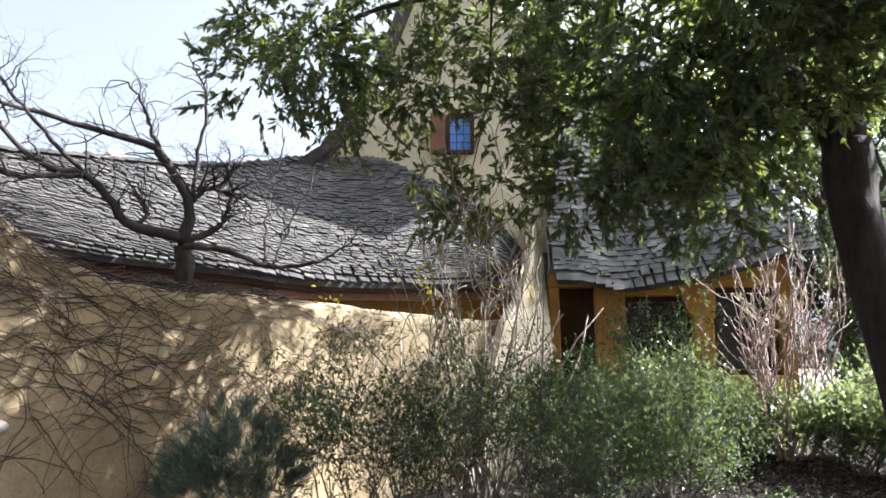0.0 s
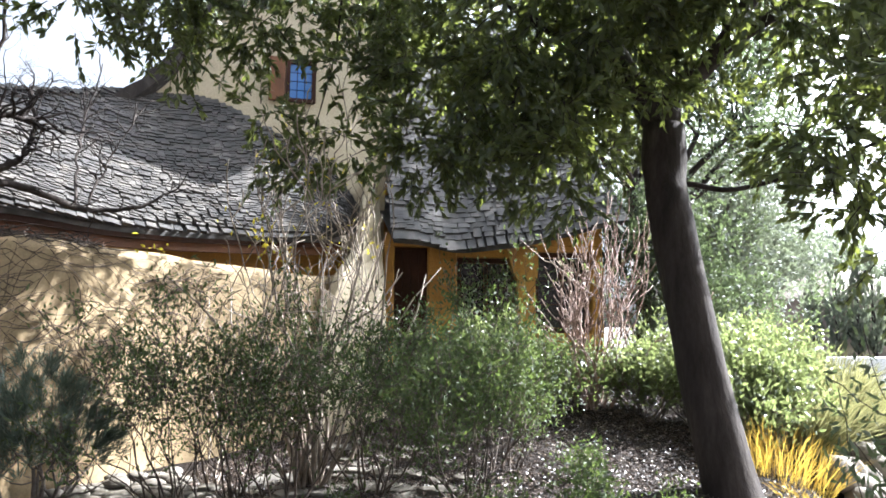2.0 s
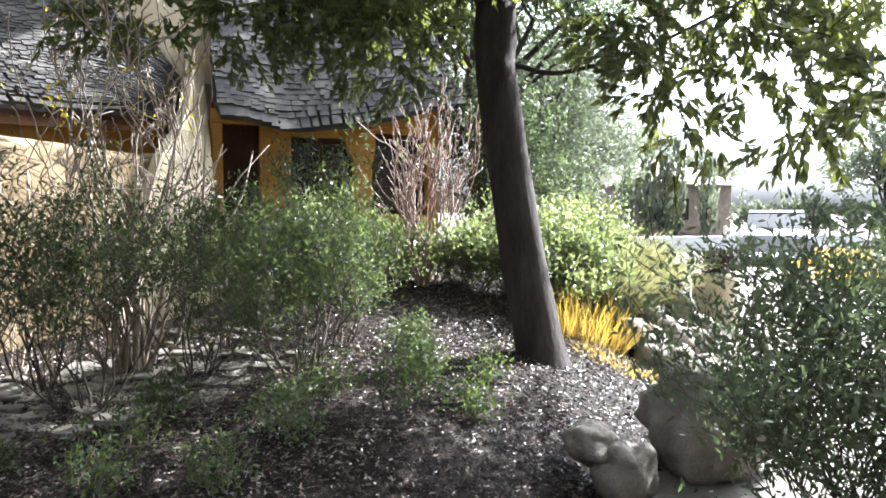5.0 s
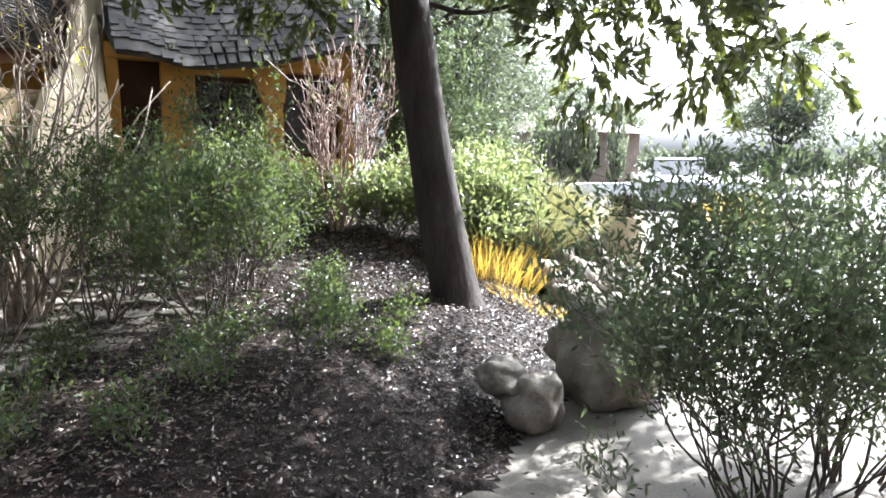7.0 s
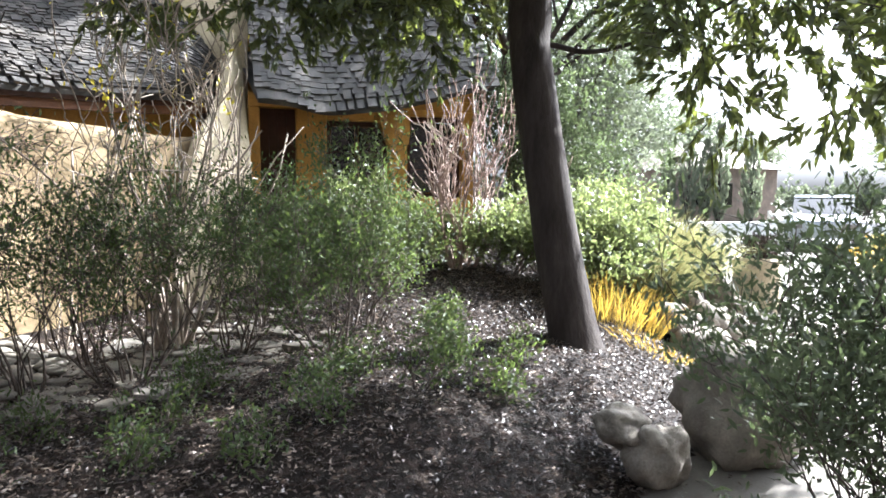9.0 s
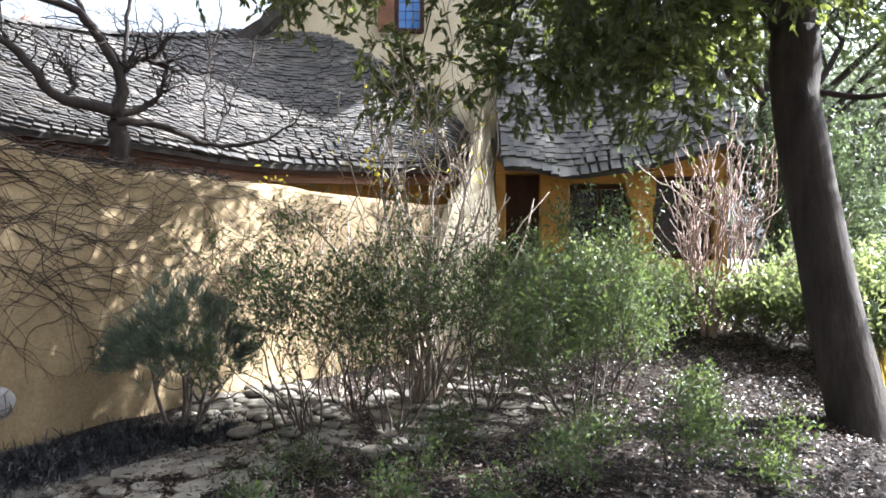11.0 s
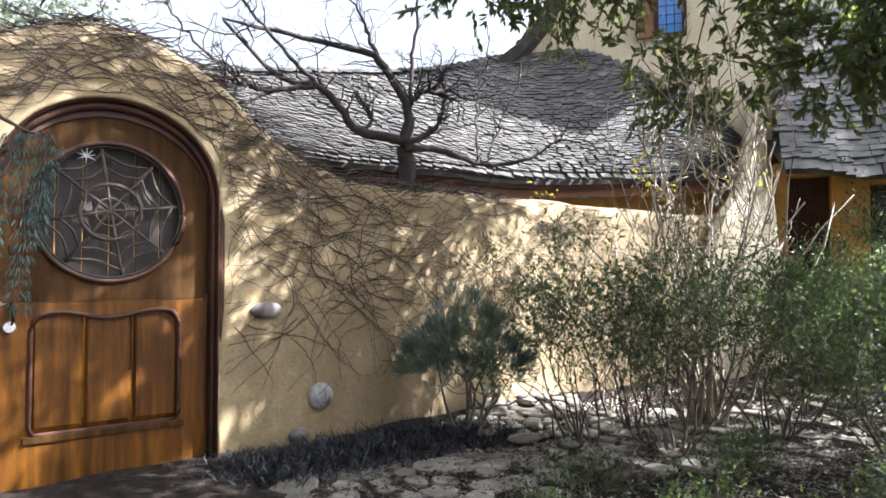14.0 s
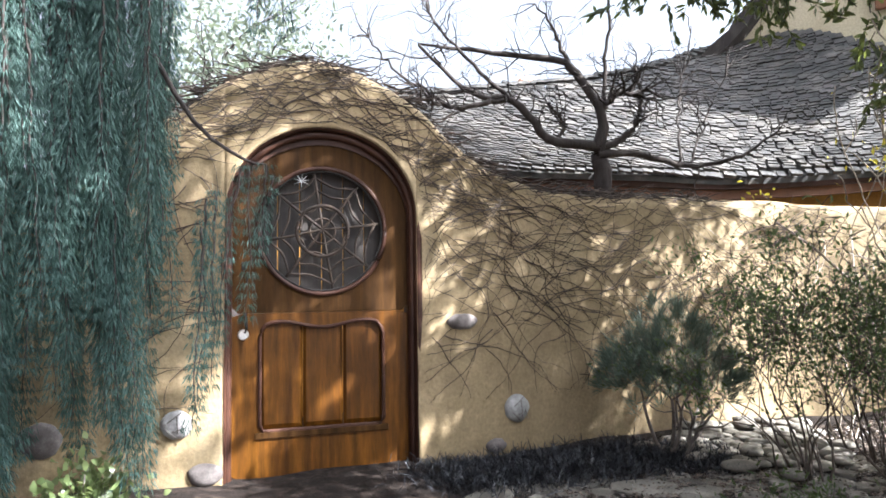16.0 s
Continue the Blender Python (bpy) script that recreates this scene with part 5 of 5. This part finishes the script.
# fallen leaves and chips over the bed
n = 95000
px, py = rng.uniform(-1.8, 5.6, n), rng.uniform(1.6, 7.2, n)
ok = ((inside(px, py) > 0.03) | ((inside(px, py) > -0.9) & (rng.uniform(size=n) < 0.03))) & (np.hypot(px, py) > 1.7)
gap = np.hypot(WALL[None, ::6, 0] - px[:, None], WALL[None, ::6, 1] - py[:, None]).min(axis=1)
ok &= (gap > 0.12) & (px > np.interp(py, [1.6, 3.5, 7.2], [-3.0, -2.2, 0.2]))
px, py = px[ok], py[ok]
n = len(px)
base = np.stack([px, py, height(px, py) + rng.uniform(0.002, 0.02, n)], 1)
way = rng.normal(size=(n, 3)) * [1, 1, 0.22]
tagged(leaves("leaf_litter", base, way, rng.uniform(0.014, 0.045, n), rng.uniform(0.005, 0.014, n), LITTER, None, "", 0.35, 0.1), "brown fallen leaves and bark chips over the bed", "leaf litter", kind="stuff")

shrub("dark_shrub", "tall dark green shrub at the cottage's corner", 4.75, 7.75, 3.0, 0.9, 18, GREYLEAF, 10000, 0.075, GREYBARK, 2, (0, 0), 0.1, splay=0.5, ratio=0.36)

shrub("dark_shrub", "dark green shrub behind the sunny bushes", 5.6, 8.1, 2.4, 0.9, 16, GREYLEAF, 8000, 0.075, GREYBARK, 2, (0, 0), 0.05, splay=0.55, ratio=0.36)

# ---- vine on the wall ----
rng = np.random.default_rng(24)
stems = []
RUN = WALL_RUN[-1]
for k in range(640):
    s = rng.uniform(0.16, 0.86) if k % 3 else rng.uniform(0.28, 0.6)
    if k >= 400:
        s = rng.uniform(0.20, 0.42)
    p, t, out = on_wall(s)
    z = p[2] - abs(rng.normal()) * 0.6 - 0.04 if rng.uniform() < 0.8 else rng.uniform(0.9, p[2])
    if k >= 400:
        z = rng.uniform(max(p[2] - 0.42, 1.9), p[2] - 0.03)
    # vine down to the jamb; extra stems here also stand in for brown shade
    if k >= 520:
        s = (float(np.interp(rng.choice([-1, 1]) * rng.uniform(HALF + 0.04, HALF + 0.3), (WALL[:, :2] - GATE_AT) @ GATE_U, WALL_RUN)) / RUN) if k % 2 else rng.uniform(0.22, 0.40)
        p, t, out = on_wall(s)
        z = rng.uniform(0.9, p[2] - 0.05)
    ang = rng.choice([-0.35, 0.3, math.pi - 0.3, math.pi + 0.4]) + rng.normal() * 0.22
    line = []
    for i in range(int(rng.integers(16, 48))):
        p, t, out = on_wall(s)
        if z > p[2] - 0.03 or z < 0.62 + 0.5 * max(0, s - 0.5) or s < 0.05 or s > 0.92:
            break
        ds = float((p[:2] - GATE_AT) @ GATE_U)
        if abs(ds) < HALF + 0.03 and z < SPRING + RISE * math.sqrt(max(0, 1 - (ds / (HALF + 0.03)) ** 2)) + 0.02:
            break
        q = p[:2] + out * (0.016 + 0.004 * math.sin(i))
        line.append((q[0], q[1], z))
        ang += rng.normal() * 0.17
        s += 0.034 * math.cos(ang) / RUN
        z += 0.034 * math.sin(ang) - 0.003
    if len(line) > 4:
        stems.append((np.array(line), np.linspace(rng.uniform(0.0022, 0.0042), 0.0013, len(line))))
vine = thing("wall_vine", "leafless brown vine netted over the stucco wall", "vine", (-2.4, 3.75, 0.2))
for line in stems:
    child_of(tubes("stem", [line], VINE, None, "", 4), vine)
crest, crest_b, crest_w = [], [], []
for k in range(700):
    s = rng.uniform(0.12, 0.66)
    p, t, out = on_wall(s)
    d = rng.uniform(-0.25, 0.03)
    line = [np.array([p[0] + out[0] * d, p[1] + out[1] * d, p[2] + (0.01 if d < -0.03 else -0.03)])]
    way = np.array([t[0], t[1], 0]) * rng.choice([-1, 1])
    for i in range(7):
        way = unit(way + rng.normal(size=3) * 0.2)
        nxt = line[-1] + way * 0.032
        nxt[2] = min(max(nxt[2], line[0][2] - 0.05), line[0][2] + 0.06)
        line.append(nxt)
    crest.append((np.array(line), np.linspace(0.005, 0.0025, 8)))
child_of(tagged(tubes("crest_mat", crest, VINE, None, "matted dry stems along the wall's top", 4), kind="stuff"), vine)

# ---- weeping cedar ----
rng = np.random.default_rng(25)
cedar = thing("weeping_cedar", "weeping blue-green cedar with long hanging boughs by the gate", "tree", (-3.75, 0.95, 0.0))
ctrunk = smooth_line([(-3.75, 0.95, -0.05), (-3.7, 1.0, 1.2), (-3.6, 1.05, 2.4), (-3.4, 1.1, 3.6)], 14)
child_of(tubes("trunk", [(ctrunk, np.linspace(0.13, 0.07, 14))], BARK, None, "", 10), cedar)
arms, strands, cb, cw = [], [], [], []


def hang(x, y, top, bottom, thick=1.0):
    n = max(6, int((top - bottom) / 0.05))
    z = np.linspace(top, bottom, n)
    sway = np.cumsum(rng.normal(size=(n, 2)) * 0.007, axis=0) + np.linspace(0, 1, n)[:, None] ** 1.5 * rng.normal(size=2) * 0.07
    line = np.stack([x + sway[:, 0], y + sway[:, 1], z], 1)
    strands.append((line, np.linspace(0.008, 0.002, n)))
    k = int((top - bottom) * 1300 * thick)
    i = rng.integers(0, n, k)
    spread = (0.02 + 0.045 * rng.uniform(size=(k, 1)) * thick)
    side_way = unit(rng.normal(size=(k, 3)) * [1, 1, 0.2])
    cb.append(line[i] + side_way * spread)
    cw.append(side_way * 0.45 + np.array([0, 0, -1.0]) + rng.normal(size=(k, 3)) * 0.15)


for k in range(24):
    f = (k + rng.uniform(0, 1)) / 24
    x, y = -3.40 + 0.60 * f + rng.normal() * 0.12, 0.72 + 1.02 * f + rng.normal() * 0.14
    foot, head = rng.uniform(0.3, 1.7), rng.uniform(2.7, 3.6)
    for j in range(int(rng.integers(4, 8))):
        hang(x + rng.normal() * 0.055, y + rng.normal() * 0.055, head + rng.normal() * 0.15, min(foot + abs(rng.normal()) * 0.5, head - 0.4), rng.uniform(0.7, 1.15))
for k in range(14):
    a = k * 0.45
    x, y = -3.75 + 0.42 * math.cos(a), 0.98 + 0.42 * math.sin(a)
    for j in range(5):
        hang(x + rng.normal() * 0.07, y + rng.normal() * 0.07, rng.uniform(2.4, 3.3), rng.uniform(0.2, 0.9), 1.1)
for x, y, top, low in ((-2.80, 2.28, 2.05, 1.25), (-2.77, 2.35, 2.06, 1.55), (-2.83, 2.24, 2.04, 1.12), (-2.76, 2.40, 2.0, 1.68), (-2.86, 2.12, 1.9, 0.9), (-2.88, 2.06, 1.85, 0.8), (-2.84, 2.0, 1.7, 0.7), (-2.42, 2.05, 3.3, 2.62), (-2.36, 2.10, 3.3, 2.58), (-2.47, 2.0, 3.3, 2.74)):
    hang(x, y, top, low, 0.6)
for k in range(14):
    a = smooth_line([(-3.5, 1.05, 2.6 + 0.07 * k), (-3.1 + rng.normal() * 0.25, 1.3 + rng.normal() * 0.3, 3.1 + rng.normal() * 0.2), (-2.75 + rng.normal() * 0.2, 1.75 + rng.normal() * 0.35, 2.9)], 10)
    arms.append((a, np.linspace(0.035, 0.012, 10)))
arms.append((smooth_line([(-2.95, 1.7, 2.7), (-2.9, 2.0, 2.25), (-2.82, 2.25, 2.08), (-2.77, 2.36, 2.06)], 10), np.linspace(0.014, 0.006, 10)))
arms.append((smooth_line([(-2.95, 1.5, 2.9), (-2.7, 1.8, 3.3), (-2.4, 2.05, 3.3)], 10), np.linspace(0.016, 0.006, 10)))
for arm in arms:
    child_of(tubes("bough", [arm], BARK, None, "", 6), cedar)
for strand in strands:
    child_of(tubes("hanging_twig", [strand], BARK, None, "", 4), cedar)
cb, cw = np.vstack(cb), np.vstack(cw)
child_of(tagged(leaves("foliage", cb, cw, rng.uniform(0.022, 0.055, len(cb)), rng.uniform(0.003, 0.005, len(cb)), CEDARLEAF, None, "hanging blue-green needles"), kind="stuff"), cedar)
shrub("pale_plant", "low yellow-green leafy plant below the cedar", -3.05, 1.55, 0.45, 0.4, 8, BRIGHTLEAF, 700, 0.06, GREYBARK, 1, (0, 0), 0.1, splay=0.9, ratio=0.5)


# ---- background ----
rng = np.random.default_rng(26)
def far_tree(name, label, x, y, tall, crown, mat, count, size, low=0.35):
    holder = thing(name, label, "tree", (x, y, 0))
    paths, tips = [], []
    line = smooth_line([(x, y, -0.1), (x + 0.1, y, tall * 0.25), (x, y + 0.1, tall * 0.5)], 8)
    child_of(tubes("trunk", [(line, np.linspace(tall * 0.03, tall * 0.02, 8))], BARK, None, "", 8), holder)
    for k in range(9):
        a = k * 2.4
        s = line[int(rng.integers(3, 8))]
        grown(s, (0.7 * math.cos(a), 0.7 * math.sin(a), 0.8), tall * 0.28, tall * 0.010, 2, 0.6, 0.1, 0.18, 3, paths, tips, 5, 0.62)
    child_of(tagged(tubes("limbs", paths, BARK, None, "", 4), kind="stuff"), holder)
    p = np.array([t[0] for t in tips])
    i = rng.integers(0, len(p), count)
    base = p[i] + rng.normal(size=(count, 3)) * np.array([crown * 0.14, crown * 0.14, tall * 0.05])
    child_of(tagged(leaves("crown", base, rng.normal(size=(count, 3)), size * rng.uniform(0.6, 1.3, count), size * 0.32, mat), kind="stuff"), holder)
    return holder


# the first tree's unseen top is placed to shade the main roof
far_tree("olive_tree", "tall dense grey-green tree at the cottage's corner", 5.7, 9.6, 7.4, 2.0, GREYLEAF, 22000, 0.12)
far_tree("olive_tree", "tall grey-green tree beyond the cottage's corner", 8.3, 11.5, 5.8, 2.8, OLIVELEAF, 16000, 0.13)
far_tree("olive_tree", "broad grey-green tree beyond the path", 10.3, 13.2, 5.0, 2.6, OLIVELEAF, 10000, 0.13)
far_tree("street_tree", "tree behind the garden wall, blue-green against the sky", -7.6, 5.2, 5.6, 2.4, OLIVELEAF, 7000, 0.12)
far_tree("street_tree", "leafy tree across the street in haze", 37, 33, 6.0, 4.0, OLIVELEAF, 6000, 0.3)
far_tree("street_tree", "leafy tree across the street", 36, 20, 8, 5.0, OLIVELEAF, 6000, 0.35)
far_tree("street_tree", "leafy tree far along the street", 40, 42, 9, 5.0, OLIVELEAF, 6000, 0.4)

far_house = thing("far_house", "brown house with a hipped roof across the street", "house", (30, 29, 0))
child_of(part("wall", boxed(26.5, 33, 27, 33, -0.1, 3.0, 0.05), ROOFTILE), far_house)
bm = bmesh.new()
lowr = [bm.verts.new(c) for c in ((26, 26.5, 3.0), (33.5, 26.5, 3.0), (33.5, 33.5, 3.0), (26, 33.5, 3.0))]
topr = [bm.verts.new(c) for c in ((28.5, 30, 4.6), (31, 30, 4.6))]
for f in ((lowr[0], lowr[1], topr[1], topr[0]), (lowr[1], lowr[2], topr[1]), (lowr[2], lowr[3], topr[0], topr[1]), (lowr[3], lowr[0], topr[0]), lowr[::-1]):
    bm.faces.new(f)
child_of(part("roof", bm, ROOFTILE), far_house)
for x0 in (26.9, 28.6, 30.4):
    child_of(part("window", boxed(x0, x0 + 0.9, 26.95, 27.02, 1.0, 2.2, 0.02), DARKGLASS), far_house)


def cypress(x, y, tall, wide):
    holder = thing("cypress", "slender grey-green cypress across the street, thinned for haze", "tree", (x, y, 0), "cypresses across the street")
    child_of(tubes("trunk", [(smooth_line([(x, y, -0.1), (x, y, tall * 0.5), (x + 0.05, y, tall * 0.9)], 6), np.linspace(0.12, 0.03, 6))], BARK, None, "", 6), holder)
    # few leaves in pale olive, so the crown looks washed out by haze
    n = 520
    f, a = rng.uniform(0, 1, n), rng.uniform(0, 6.28, n)
    rad = wide * np.sin(np.pi * np.clip(f * 0.9 + 0.1, 0, 1)) ** 0.8 * rng.uniform(0.5, 1, n)
    base = np.stack([x + rad * np.cos(a), y + rad * np.sin(a), 0.2 + f * tall], 1)
    way = np.stack([np.cos(a) * 0.3, np.sin(a) * 0.3, np.ones(n)], 1) + rng.normal(size=(n, 3)) * 0.2
    child_of(tagged(leaves("crown", base, way, rng.uniform(0.25, 0.5, n), 0.12, OLIVELEAF), kind="stuff"), holder)


for x, y, tall, wide in ((25.6, 26.2, 4.6, 0.45), (26.5, 25.9, 4.0, 0.4), (27.3, 25.8, 4.9, 0.45), (29.2, 25.4, 3.9, 0.5), (24.9, 26.9, 3.6, 0.4)):
    cypress(x, y, tall, wide)
for k in range(10):
    shrub("hedge_shrub", "blue-green shrub of a low hedge across the street", 31.0 + k * 1.1, 23.6 - k * 0.9, 2.4, 1.6, 8, OLIVELEAF, 900, 0.28, GREYBARK, 2, (0, 0), 0.05, "hedge across the street", splay=0.9, ratio=0.4, stem_r=0.03)
low_wall = tagged(part("street_wall", boxed(15.5, 27, 16.2, 16.5, -0.1, 0.55, 0.03), WHITEPAINT), "low white wall along the street", "wall", kind="structure")
low_wall.rotation_euler = (0, 0, radians(-10))
low_wall.location = (-2.5, 4.5, 0)


def parked_car(x, y, turn):
    m = pose(x, y, 0, 0, 0, turn)
    car = thing("parked_car", "silver-blue car parked along the far street", "car", matrix=m)

    def car_part(name, bm, mat, label="", smooth=False):
        bmesh.ops.recalc_face_normals(bm, faces=bm.faces)
        bm.transform(m)
        return child_of(part(name, bm, mat, None, label, smooth), car)

    def profile(loop, y0, y1):
        return prism(loop, y0, y1)
    bm = profile([(-2.1, 0.3), (-2.15, 0.7), (-2.0, 0.92), (-1.0, 0.98), (1.2, 0.95), (2.1, 0.8), (2.15, 0.35)], -0.85, 0.85)
    bmesh.ops.bevel(bm, geom=list(bm.edges), offset=0.06, segments=2, affect="EDGES")
    car_part("body", bm, SILVERCAR)
    bm = profile([(-1.75, 0.95), (-1.25, 1.42), (0.2, 1.45), (1.05, 0.96)], -0.74, 0.74)
    car_part("cabin_glass", bm, DARKGLASS, "dark car windows")
    bm = profile([(-1.3, 1.40), (-1.2, 1.47), (0.2, 1.49), (0.3, 1.42)], -0.72, 0.72)
    car_part("roof", bm, SILVERCAR)
    for wx in (-1.35, 1.35):
        for wy in (-0.86, 0.86):
            bm = bmesh.new()
            bmesh.ops.create_cone(bm, cap_ends=True, segments=20, radius1=0.32, radius2=0.32, depth=0.2, matrix=pose(wx, wy, 0.32, 90, 0, 0))
            tyre = car_part("wheel", bm, RUBBER)
            bm = bmesh.new()
            bmesh.ops.create_cone(bm, cap_ends=True, segments=16, radius1=0.2, radius2=0.2, depth=0.22, matrix=pose(wx, wy, 0.32, 90, 0, 0))
            bm.transform(m)
            child_of(part("rim", bm, SILVER), tyre)
    for wy in (-0.6, 0.6):
        car_part("headlight", boxed(2.06, 2.16, wy - 0.15, wy + 0.15, 0.6, 0.74, 0.02), WHITESTONE)
    return car


parked_car(17.9, 13.0, 216)
railing = thing("white_railing", "white slatted railing near the street", "railing", (15.9, 12.6, 0))
for k in range(5):
    child_of(part("rail", boxed(15.3, 16.5, 12.57, 12.62, 0.22 + 0.17 * k, 0.30 + 0.17 * k, 0.01), WHITEPAINT), railing)
for x in (15.3, 15.9, 16.45):
    child_of(part("post", boxed(x, x + 0.07, 12.62, 12.69, -0.05, 1.05, 0.01), WHITEPAINT), railing)
for k in range(9):
    x, y = 12.5 + k * 1.3, 7.8 + 0.75 * k + rng.normal() * 0.3
    grass("verge_plant", "straw-coloured plants along the street verge", x, y, 260, (0.9, 0.5), 0.5, GOLDGRASS if k % 2 else PALEGRASS, 0.03, 0.4, 0.7)
# unseen wall behind the camera, added to cut sky fill on shaded surfaces
sky_blocking_wall = tagged(part("sky_blocking_wall", boxed(-24, 24, -7.4, -7.0, -0.1, 8.0, 0.05), GREYSTONE), "unseen tall grey wall behind the camera, added to block sky light", "wall", kind="structure")
